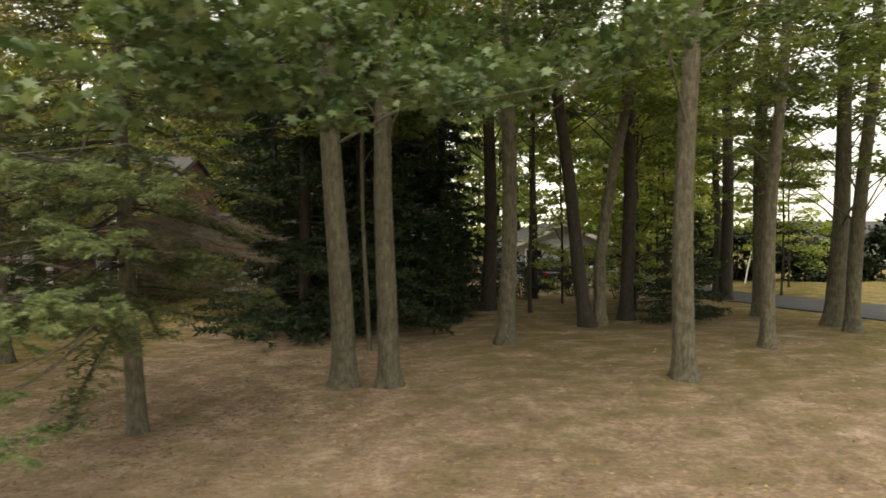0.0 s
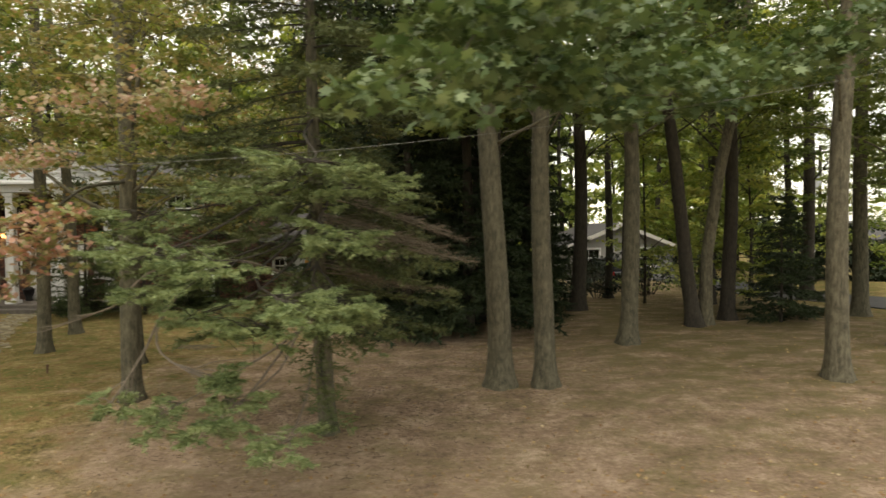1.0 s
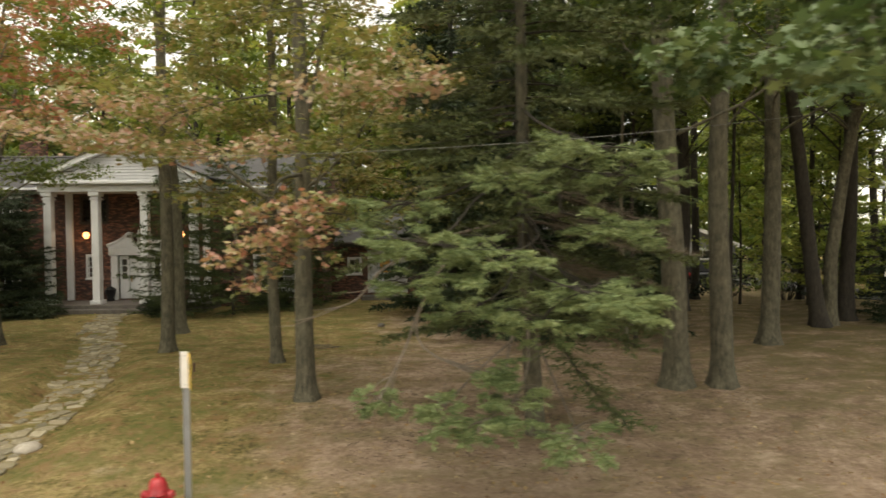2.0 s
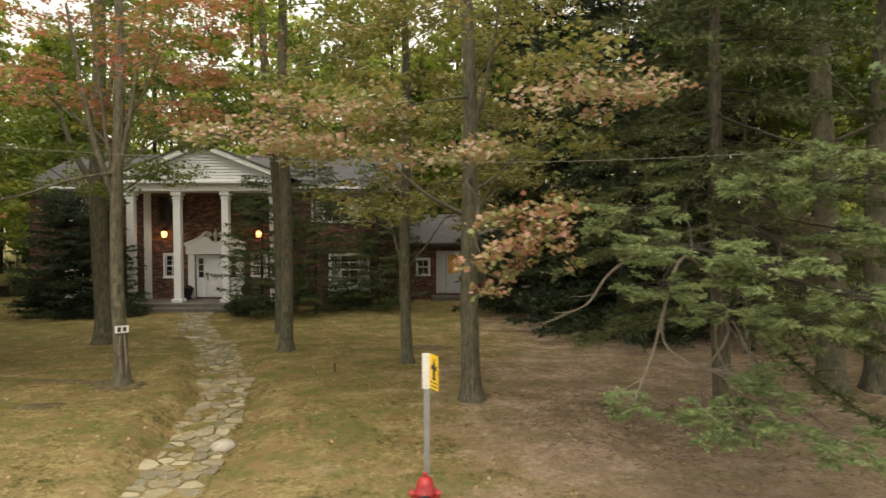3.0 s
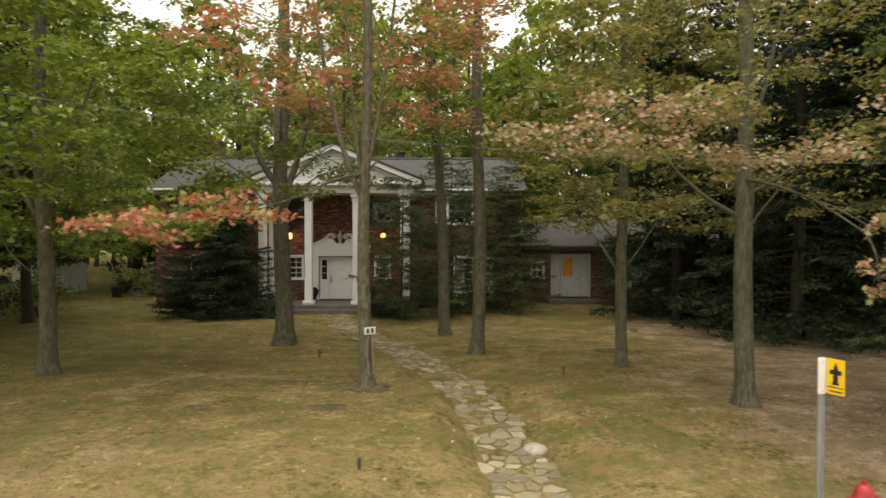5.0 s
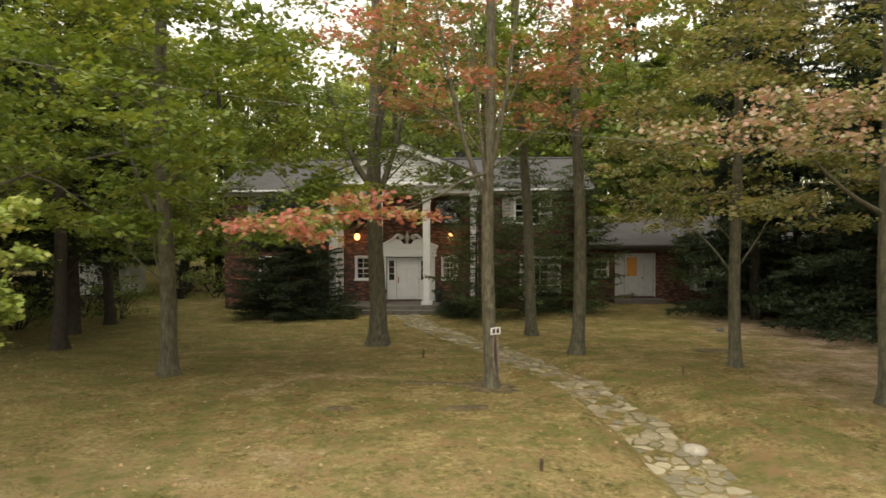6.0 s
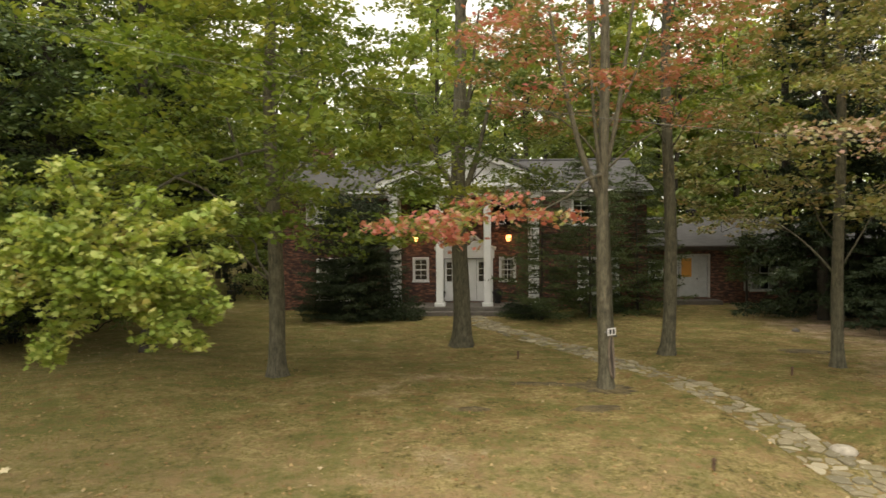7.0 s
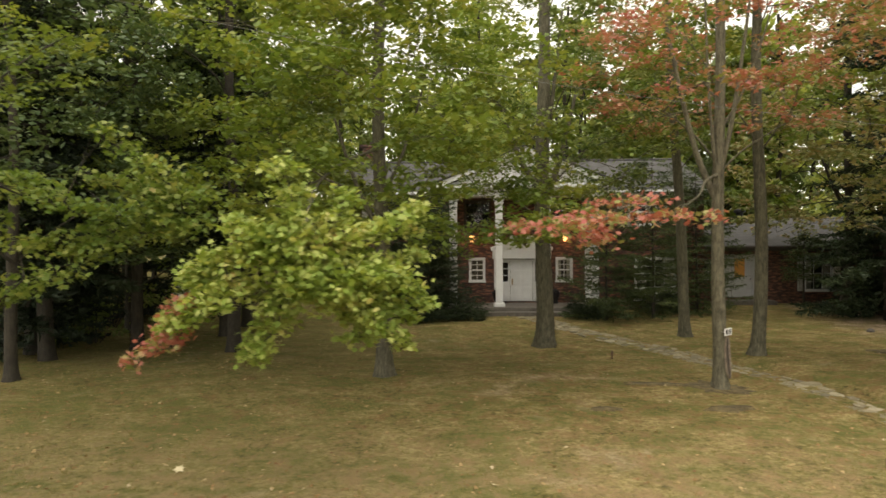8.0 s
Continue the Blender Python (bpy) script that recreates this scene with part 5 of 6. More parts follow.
make_tree(16.75, 19.2, 0.46, 17, L_GREEN, "leaning grey trunk, one of a pair by the driveway", 22, (0.065, 0), (5.0, 13, 4.2, 38, 260), (), M_BARK, 0.16)
make_tree(17.4, 28.8, 0.6, 18, L_GREEN, "dark trunk beyond the driveway", 23, (0, 0), (5.5, 14, 4.4, 40, 240), (), M_BARK_SHADE, 0.18)
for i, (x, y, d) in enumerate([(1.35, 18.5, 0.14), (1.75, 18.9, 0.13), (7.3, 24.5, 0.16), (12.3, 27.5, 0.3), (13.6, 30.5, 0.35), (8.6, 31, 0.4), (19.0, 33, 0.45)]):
    make_tree(x, y, d, 12 + 3 * (i % 3), L_GREEN, "thin dark stem among the grove trees", 60 + i, (0.01 * (i % 3 - 1), 0), (6.5, 11, 2.4, 16, 220), (), M_BARK_SHADE if i else M_BARK, 0.17, group="thin stems of the grove")

# young broadleaf underwood in the grove
for i, (x, y, h, lo, R) in enumerate([(11.6, 24.6, 8, 0.9, 2.0), (13.8, 27.2, 9, 1.2, 2.3), (9.4, 28.0, 9, 1.4, 2.2), (15.2, 31.5, 9, 1.6, 2.4), (18.6, 36.0, 9, 2.5, 2.4), (21.4, 31.0, 8, 1.6, 2.2), (24.5, 35.5, 9, 1.8, 2.6)]):
    make_tree(x, y, 0.12, h, L_YELLOWGREEN if i % 2 else L_FAR, "young broadleaf tree in the grove's shade", 500 + i, (0, 0), (lo, h, R, 22, 170), (), M_BARK_SHADE, 0.19, group="young trees of the grove")

# conifers
make_conifer(-2.5, 11.6, 0.36, 14.5, 3.2, 2.3, N_SPRUCE, "old spruce with drooping grey-green boughs and dead lower twigs", 70, M_BARK, 0.4, 5, 0.3, 0.1, 0.7, 0.12, 11, 0.1, 0.016, 0.42, 0.0,
             [(-2.5, 8.1, 0.85, 0.5), (-5.1, 8.7, 1.25, 0.3, [(-3.9, 10.0, 3.2), (-4.5, 9.2, 2.5), (-4.75, 8.95, 1.9)]), (-6.3, 9.35, 2.2, 0.0, [(-4.2, 10.4, 3.4), (-5.07, 9.9, 2.98), (-5.45, 9.7, 2.55), (-5.7, 9.55, 2.42)]), (-3.55, 8.6, 1.5, 0.3, [(-3.9, 10.0, 3.2), (-4.5, 9.2, 2.5), (-4.5, 8.95, 1.9)]), (-3.3, 8.5, 1.25, 0.45), (-3.7, 8.4, 0.95, 0.4), (-4.3, 8.4, 1.15, 0.35), (-2.5, 7.9, 2.75, 0.95), (-4.4, 8.5, 3.35, 1.0), (-3.4, 8.2, 3.2, 0.8), (-1.8, 8.4, 2.6, 0.5), (-2.2, 8.4, 4.6, 0.9), (-4.9, 9.6, 3.9, 0.8), (-3.9, 8.6, 2.45, 0.7), (-3.0, 8.3, 2.3, 0.6), (-4.7, 8.8, 2.8, 0.6), (-1.75, 8.7, 2.5, 0.6), (-1.9, 8.9, 3.6, 0.8), (-1.5, 9.3, 4.3, 0.8), (-3.2, 8.9, 4.2, 0.8)],
             bough_mat=N_BLUE, bend=(-0.03, 0), fan=15)
# West of x = -10 the same spruces take the needles darkened for shade.
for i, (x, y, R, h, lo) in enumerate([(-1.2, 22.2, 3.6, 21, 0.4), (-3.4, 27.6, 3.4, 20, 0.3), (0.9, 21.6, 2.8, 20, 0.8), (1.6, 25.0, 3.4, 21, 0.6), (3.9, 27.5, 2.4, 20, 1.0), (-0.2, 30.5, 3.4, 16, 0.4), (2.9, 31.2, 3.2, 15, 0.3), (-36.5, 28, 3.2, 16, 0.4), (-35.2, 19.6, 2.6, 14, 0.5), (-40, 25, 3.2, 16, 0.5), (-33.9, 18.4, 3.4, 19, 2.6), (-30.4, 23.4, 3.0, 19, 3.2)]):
    make_conifer(x, y, 0.45, h, R, lo, N_PINE if x > -10 else N_SHADE, "dense dark spruce with boughs to the ground", 80 + i, M_BARK_SHADE, 0.46, 5, 0.22, 0.08, 0.95, 0.22, 9, 0.19, 0.036, 0.6)
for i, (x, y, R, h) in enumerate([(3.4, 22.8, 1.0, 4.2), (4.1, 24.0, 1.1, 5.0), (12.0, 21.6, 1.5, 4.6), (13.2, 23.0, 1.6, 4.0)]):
    make_conifer(x, y, 0.12, h, R, 0.15, N_PINE, "young dark spruce in the shade of the grove", 100 + i, M_BARK_SHADE, 0.3, 5, 0.15, 0.1, 0.5, 0.16, 9, 0.12, 0.02, 0.8)

# evergreens against the house
# East of x = -3 the needle colour also carries the wing's shade.
for x, y, R, h, lo, lab in [(-23.6, 28.4, 2.6, 5.6, 0.1, "broad dark yew bush in front of the house"), (-15.3, 27.6, 2.2, 6.2, 0.4, "open hemlock beside the porch"),
                            (-13.1, 28.3, 2.3, 7.2, 0.3, "open hemlock below the windows"), (-10.5, 30.3, 2.4, 7.4, 0.1, "tall hemlock at the house corner"),
                            (-21.3, 28.0, 0.8, 1.1, 0.05, "low yew beside the porch steps"), (-16.0, 28.1, 1.0, 0.9, 0.05, "low spreading yew beside the porch steps"),
                            (-0.6, 32.4, 2.2, 4.6, 0.1, "dark evergreen in front of the wing"), (-12.0, 30.6, 1.0, 1.0, 0.05, "low dark yew below the window"),
                            (-4.6, 32.2, 1.2, 4.0, 1.6, "open hemlock before the wing window"), (-1.0, 31.0, 1.7, 2.6, 0.1, "dark yew before the wing")]:
    make_conifer(x, y, 0.14, h, R, lo, N_HEMLOCK if "hemlock" in lab else N_SHADE if x > -3 else N_YEW, lab, int(200 - x * 7), M_BARK_SHADE, 0.21 if "yew" in lab else 0.27, 11 if "yew" in lab else 5, 0.06, 0.1, 0.8, 0.13 if "yew" in lab else 0.17, 9, 0.11, 0.018, 0.22 if "yew" in lab else 0.33, low_min=0.25 if "yew" in lab else 0.1, name="shrub", category="shrub")


# ---- woods behind ----
def wood_tree(seed, h, R, leaf, n=2000):
    rng = np.random.default_rng(seed)
    t = empty("tree", (0, 0, 0), label="tall woodland tree with green and yellowing leaves", category="tree", group="woods behind the house")
    path = [Vector((0.15 * math.sin(z * 0.4 + seed), 0.15 * math.cos(z * 0.3 + seed), z)) for z in np.linspace(-0.6, h, 16)]
    part("trunk", trunk_geo(path, 0.45, h, rng, 8), M_BARK_SHADE, t, smooth=True)
    g, pts = Geo(), []
    for i in range(26):
        f = (i + rng.uniform(0, 1)) / 26
        z = h * (0.13 + 0.87 * f)
        a, d = i * 2.4, R * math.sin(math.pi * (0.2 + 0.75 * f)) * rng.uniform(0.3, 1)
        c = Vector((d * math.cos(a), d * math.sin(a), z))
        if i % 2:
            limb_geo(g, on_path(path, max(1, z - 0.6 * d)), c, 0.07, rng, sides=3)
        pts.append(spray_points(rng, c, (1.5, 1.5, 0.8), n // 26, 12, (0.35, 0.35, 0.16))[0])
    part("limb_mass", g, M_BARK_SHADE, t, kind="stuff")
    pts = np.concatenate(pts)
    link("crown", cloud_mesh("crown", pts, leaf_normals(rng, len(pts), 0.8), rng.uniform(0.7, 1.3, len(pts)) * 0.58, OVAL, rng), leaf, t)
    return t


def make_woods():
    rng = np.random.default_rng(5)
    kinds = [wood_tree(301, 19, 4.2, L_FAR), wood_tree(302, 22, 4.6, L_FAR), wood_tree(303, 16, 3.8, L_YELLOWGREEN), wood_tree(304, 20, 4.0, L_GREEN)]
    spots = []
    for k in range(900):
        x, y = rng.uniform(-75, 48), rng.uniform(44, 82)
        if x < -31 and rng.uniform() < 0.75:
            y = rng.uniform(26, 82)
        if abs(x + 15.9 + 0.235 * y) < 1.8 or x > 3 + 0.46 * y or x > 4 and y < 47 or 1 < x < 24 and rng.uniform() < 0.75:
            continue
        if all((x - a) ** 2 + (y - b) ** 2 > 17 for a, b in spots):
            spots.append((x, y))
        if len(spots) >= 104:
            break
    spots += [(20, 46), (23, 51), (16.5, 45), (26.5, 58), (25.5, 47), (21, 60), (-8.5, 45), (-4, 44.6), (0.5, 45.5), (-6, 50), (-1, 50.5), (3, 51)]
    for i, (x, y) in enumerate(spots):
        m = pose(x, y, gz(x, y), 0, 0, rng.uniform(0, 360))
        if i < 4:
            kinds[i].matrix_basis = m
        else:
            copy_thing(kinds[i % 4], m)


make_woods()


def far_wood():
    """The far tree line that closes the horizon."""
    rng = np.random.default_rng(9)
    pts = []
    for k in range(420):
        a = rng.uniform(-1.25, 1.25)
        d = rng.uniform(92, 120)
        hgt = rng.uniform(5, 13) * (0.35 if a > 0.1 else 1.0)
        c = (d * math.sin(a) - 10, d * math.cos(a), hgt * 0.45)
        pts.append(spray_points(rng, c, (3.2, 3.2, hgt * 0.5), 70, 8, (0.6, 0.6, 0.5))[0])
    pts = np.concatenate(pts)
    ob = link("far_woods", cloud_mesh("far_woods", pts, leaf_normals(rng, len(pts), 1.2), rng.uniform(0.7, 1.3, len(pts)) * 1.0, OVAL, rng), L_FAR)
    tagged(ob, "distant line of mixed green trees closing the view", "woods", kind="stuff")


far_wood()


def make_hedge():
    rng = np.random.default_rng(12)
    hd = empty("hedge", (32, 41, 0), label="tall dense dark green hedge beyond the driveway", category="hedge")
    pts = []
    for k in range(260):
        c = (21.0 + 26 * k / 260, 40.5 + rng.uniform(-0.8, 0.8) - 0.12 * (26 * k / 260), rng.uniform(0.2, 3.7))
        pts.append(spray_points(rng, c, (0.9, 0.7, 0.7), 70, 12, (0.2, 0.2, 0.14))[0])
    pts = np.concatenate(pts)
    # Hedge leaves share the needle colour that has shade worked in.
    link("foliage", cloud_mesh("foliage", pts, leaf_normals(rng, len(pts), 1.0), rng.uniform(0.7, 1.3, len(pts)) * 0.34, OVAL, rng), N_SHADE, hd)
    g = Geo()
    for k in range(24):
        x, y = 21.8 + k, 40.5 - 0.12 * k
        g.tube([(x, y, -0.2), (x + 0.1, y, 1.5), (x - 0.1, y + 0.1, 3.0)], [0.05, 0.04, 0.02], 6)
    part("stem_mass", g, M_BARK_SHADE, hd)


make_hedge()


# ---- underwood at the western edge ----
def make_bush(x, y, r, h, leaf, seed, n=900, label="leafy dark green underwood bush"):
    rng = np.random.default_rng(seed)
    b = empty("bush", (x, y, gz(x, y)), label=label, category="bush", group="underwood")
    z = gz(x, y)
    pts = []
    for k in range(14):
        a, d = rng.uniform(0, 6.28), r * rng.uniform(0, 1) ** 0.6
        c = (x + d * math.cos(a), y + d * math.sin(a), z + h * rng.uniform(0.15, 0.95))
        pts.append(spray_points(rng, c, (0.55, 0.55, 0.3), n // 14, 14)[0])
        part("stem", Geo().tube([(x + 0.1 * math.cos(a), y + 0.1 * math.sin(a), z - 0.1), ((x + c[0]) / 2, (y + c[1]) / 2, (z + c[2]) / 2 + 0.1), c], [0.02, 0.014, 0.006], 5, False), M_BARK_SHADE, b)
    pts = np.concatenate(pts)
    link("foliage", cloud_mesh("foliage", pts, leaf_normals(rng, len(pts), 0.9), rng.uniform(0.7, 1.3, len(pts)) * 0.15, OVAL, rng), leaf, b)


# Two bushes in three use the needle colour darkened for understorey shade.
for i, (x, y, r, h) in enumerate([(-31, 27.5, 1.2, 1.8), (-33.5, 29, 1.5, 2.4), (-36, 25.5, 1.4, 2.2), (-38.5, 22.5, 1.6, 2.6), (-41.5, 21, 1.6, 2.4), (-39, 29, 1.7, 2.8), (-43, 26, 1.8, 3.0), (-45, 20, 1.8, 3.0),
                                  (11.5, 33, 1.5, 2.2), (15.5, 34.5, 1.5, 2.0), (6.8, 34, 1.4, 1.8), (9.5, 35.5, 1.5, 1.6), (14.5, 36, 1.4, 1.5), (4.5, 36, 1.5, 2.2), (8.0, 31.0, 1.5, 2.4), (10.8, 32.0, 1.6, 2.6), (6.0, 29.5, 1.2, 1.8), (12.6, 30.0, 1.4, 2.2),
                                  (-30.4, 37, 1.4, 2.4), (-31.5, 40.5, 1.7, 3.2), (-33, 38.5, 1.7, 3.2), (-33.2, 24.2, 1.3, 1.9), (-40.5, 31, 1.9, 3.4), (-37.5, 37.5, 1.9, 3.4), (-34.5, 21.8, 1.2, 1.6), (-47.5, 23.5, 1.9, 3.4)]):
    make_bush(x, y, r, h, N_SHADE if i % 3 else L_GREEN, 400 + i)


# ---- roadside things ----
def make_hydrant(x, y):
    z = gz(x, y)
    h = empty("fire_hydrant", (x, y, z), label="red fire hydrant with dark pumper cap by the road", category="hydrant")
    part("barrel", Geo().lathe(x, y, [(0.17, z - 0.05), (0.17, z + 0.04), (0.115, z + 0.05), (0.11, z + 0.42), (0.13, z + 0.44), (0.13, z + 0.5), (0.1, z + 0.5)], 24), M_RED, h, smooth=False)
    b = part("bonnet", Geo().lathe(x, y, [(0.15, z + 0.5), (0.15, z + 0.53), (0.12, z + 0.55), (0.115, z + 0.62), (0.09, z + 0.69), (0.04, z + 0.72)], 24), M_RED, h, smooth=True)
    part("operating_nut", Geo().lathe(x, y, [(0.035, z + 0.715), (0.035, z + 0.77), (0.025, z + 0.775)], 5), M_RED, b)
    for s in (-1, 1):
        n = part("hose_nozzle", Geo().tube([(x + s * 0.09, y, z + 0.49), (x + s * 0.16, y, z + 0.49), (x + s * 0.165, y, z + 0.49), (x + s * 0.2, y, z + 0.49)], [0.05, 0.05, 0.062, 0.055], 14), M_RED, h)
        part("nozzle_nut", Geo().tube([(x + s * 0.2, y, z + 0.49), (x + s * 0.225, y, z + 0.49)], [0.02, 0.018], 5), M_RED, n)
    n = part("pumper_nozzle", Geo().tube([(x, y - 0.09, z + 0.45), (x, y - 0.17, z + 0.45), (x, y - 0.175, z + 0.45), (x, y - 0.22, z + 0.45)], [0.075, 0.075, 0.09, 0.08], 18), M_DARK, h, "dark grey pumper cap")
    part("nozzle_nut", Geo().tube([(x, y - 0.22, z + 0.45), (x, y - 0.25, z + 0.45)], [0.025, 0.02], 5), M_DARK, n)
    for k in range(8):
        a = k * math.pi / 4 + 0.2
        part("bolt", Geo().lathe(x + 0.135 * math.cos(a), y + 0.135 * math.sin(a), [(0.013, z + 0.525), (0.013, z + 0.55)], 6), M_RED, h)


make_hydrant(-7.96, 8.4)


def make_sign(x, y):
    z = gz(x, y)
    s = empty("hydrant_sign", (x, y, z), label="yellow hydrant marker sign on galvanised post beside hydrant", category="sign")
    post = Geo().box(x - 0.03, x + 0.03, y - 0.008, y + 0.008, z - 0.3, 1.8, 0.003)
    post.box(x - 0.042, x - 0.03, y - 0.03, y + 0.008, z - 0.3, 1.8).box(x + 0.03, x + 0.042, y - 0.03, y + 0.008, z - 0.3, 1.8)
    part("post", post, M_STEEL, s)
    part("reflector_strip", Geo().box(x - 0.065, x + 0.045, y - 0.045, y - 0.033, 1.28, 1.81, 0.004), M_STRIP, s, "white reflective strip")
    c, d = math.cos(radians(-63)), math.sin(radians(-63))

    def plate(u0, u1, z0, z1, o0, o1):
        """A slab on the sign's plane: u along it from the post, o along its face normal."""
        vs = [(x + 0.05 + c * u + d * o, y - 0.05 + d * u - c * o, zz) for u in (u0, u1) for o in (o0, o1) for zz in (z0, z1)]
        return vs, [(0, 1, 3, 2), (4, 6, 7, 5), (0, 4, 5, 1), (2, 3, 7, 6), (0, 2, 6, 4), (1, 5, 7, 3)]

    pl = part("plate", Geo().add(*plate(0, 0.265, 1.3, 1.81, 0, 0.004)), M_YELLOW, s)
    g = Geo()
    for u0, u1, z0, z1 in [(0.1, 0.17, 1.45, 1.66), (0.108, 0.162, 1.66, 1.71), (0.122, 0.148, 1.71, 1.75), (0.05, 0.22, 1.585, 1.65), (0.085, 0.185, 1.44, 1.47)]:
        g.add(*plate(u0, u1, z0, z1, 0.004, 0.0065))
    part("pictogram", g, M_BLACK, pl, "black hydrant symbol")
    part("bar", Geo().add(*plate(0.02, 0.245, 1.395, 1.41, 0.004, 0.0065)), M_BLACK, pl)
    part("bar", Geo().add(*plate(0.04, 0.23, 1.335, 1.355, 0.004, 0.006)), M_DARKWOOD, pl)
    for zz in (1.33, 1.75):
        part("bolt", Geo().tube([(x, y - 0.045, zz), (x, y - 0.055, zz)], [0.012, 0.01], 6), M_STEEL, s)


make_sign(-7.95, 9.4)


def make_plate():
    """A small white house-number plate on the lawn maple, turned to the path; its figures shown as bars."""
    x, y, z = -15.17, 14.985, 1.31
    c, d = math.cos(radians(38)), math.sin(radians(38))
    p = empty("number_plate", (x, y, z), label="small white number plate nailed to maple trunk", category="sign")

    def slab(u0, u1, o0, o1, z0, z1, bevel=0.0):
        g = Geo().box(u0, u1, o0, o1, z + z0, z + z1, bevel)
        g.v = [(x + c * u - d * o, y + d * u + c * o, h) for u, o, h in g.v]
        return g

    part("plate", slab(-0.15, 0.15, -0.03, -0.015, -0.085, 0.085, 0.005), M_STRIP, p)
    for u in (-0.06, 0.06):
        part("bar", slab(u - 0.036, u + 0.036, -0.035, -0.03, -0.055, 0.055), M_BLACK, p)
    for u in (-0.13, 0.13):
        part("nail", slab(u - 0.006, u + 0.006, -0.034, 0.06, -0.006, 0.006), M_STEEL, p)


make_plate()



def make_wound():
    """The long split in the lawn maple's bark: dark heart between pale lips."""
    w = empty("trunk_wound", (-15.2, 14.95, 0.3), label="long split in maple bark with bare wood lips", category="tree wound")
    def swing(g):
        """Round the trunk's axis to the side where the bark split."""
        c, d = math.cos(radians(22)), math.sin(radians(22))
        g.v = [(-15.24 + c * (a + 15.24) - d * (b - 15.16), 15.16 + d * (a + 15.24) + c * (b - 15.16), h) for a, b, h in g.v]
        return g

    zs = [0.22, 0.35, 0.5, 0.7, 0.9, 1.1, 1.22]
    y = [14.91, 14.945, 14.958, 14.967, 14.972, 14.975, 14.978]
    part("heart", swing(Geo().tube([(-15.22 + 0.012 * math.sin(5 * z), b, z) for z, b in zip(zs, y)], [0.012, 0.045, 0.04, 0.032, 0.026, 0.018, 0.006], 6)), M_DARKWOOD, w)
    for s in (-1, 1):
        part("lip", swing(Geo().tube([(-15.22 + s * (0.02 + 0.045 * math.sin(math.pi * min(1, max(0, (z - 0.15) / 1.15)))) + 0.012 * math.sin(5 * z), b + 0.004, z) for z, b in zip(zs, y)],
                               [0.012, 0.026, 0.026, 0.024, 0.022, 0.018, 0.01], 6)), M_WOUND, w, smooth=True)


make_wound()


def make_patch(x, y, rx, ry, rise, seed):
    """A low spread of dark leaf mould, laid on the lawn."""
    rng = np.random.default_rng(seed)
    g = Geo()
    k = 72
    ph = rng.uniform(0, 6.28, 3)
    for f, h in ((1.0, -0.01), (0.8, 0.008 + 0.4 * rise), (0.45, 0.012 + 0.85 * rise), (0.02, 0.012 + rise)):
        for i in range(k):
            a = 2 * math.pi * i / k
            r = f * (1 + 0.18 * math.sin(2 * a + ph[0]) + 0.14 * math.sin(5 * a + ph[1]) + 0.1 * math.sin(11 * a + ph[2])) + (rng.uniform(-0.22, 0.12) if f == 1.0 else 0)
            px, py = x + rx * r * math.cos(a), y + ry * r * math.sin(a)
            g.v.append((px, py, gz(px, py) + h))
    g.f = [(j * k + i, j * k + (i + 1) % k, (j + 1) * k + (i + 1) % k, (j + 1) * k + i) for j in range(3) for i in range(k)]
    tagged(part("leaf_mould_patch", g, M_MULCH, smooth=True), "dark patch of leaf mould on the lawn", "soil patch", kind="structure")


make_patch(-15.34, 15.1, 0.75, 0.55, 0.03, 1)
make_patch(-16.6, 15.2, 0.9, 0.22, 0.015, 2)
make_patch(-18.4, 12.95, 0.32, 0.16, 0.05, 3)
make_patch(-15.9, 13.0, 0.55, 0.22, 0.05, 4)
make_patch(-8.0, 20.2, 0.8, 0.5, 0.02, 6)


def make_stone(x, y, r):
    z = gz(x, y)
    g = Geo().lathe(x, y, [(r, z - 0.05), (1.1 * r, z + 0.4 * r), (0.75 * r, z + 0.8 * r), (0.2 * r, z + r)], 9)
    g.v = [(a + 0.2 * r * noise.noise(Vector((a * 9, b * 9, c * 9))), b + 0.2 * r * noise.noise(Vector((a * 9, b * 9, c * 9 + 5))), c) for a, b, c in g.v]
    tagged(part("stone", g, M_STONE_STEP, smooth=True), "small dark stone lying on the lawn", "stone")


make_stone(-6.27, 24.2, 0.13)


def make_wire():
    """The overhead wire above the verge, sagging between poles out of sight."""
    pts = []
    for i in range(81):
        x = -46 + 60 * i / 80
        pts.append((x, 8.1, 4.46 + 0.007 * (x + 7.9) ** 2))
    tagged(part("overhead_wire", Geo().tube(pts, [0.003] * 81, 6), M_WIRE), "thin grey overhead wire sagging above the verge", "cable")


make_wire()


def make_stakes():
    for x, y, h in [(-17.06, 18.53, 0.22), (-14.73, 9.97, 0.18), (-10.4, 16.25, 0.22)]:
        z = gz(x, y)
        s = empty("garden_stake", (x, y, z), label="short dark wooden stake in the lawn", category="stake", group="stakes in the lawn")
        part("shaft", Geo().tube([(x, y, z - 0.1), (x + 0.01, y, z + h * 0.8), (x + 0.012, y, z + h)], [0.028, 0.03, 0.022], 7), M_STAKE, s)
        part("cap", Geo().lathe(x + 0.012, y, [(0.036, z + h - 0.03), (0.036, z + h), (0.02, z + h + 0.012)], 8), M_STAKE, s)


make_stakes()


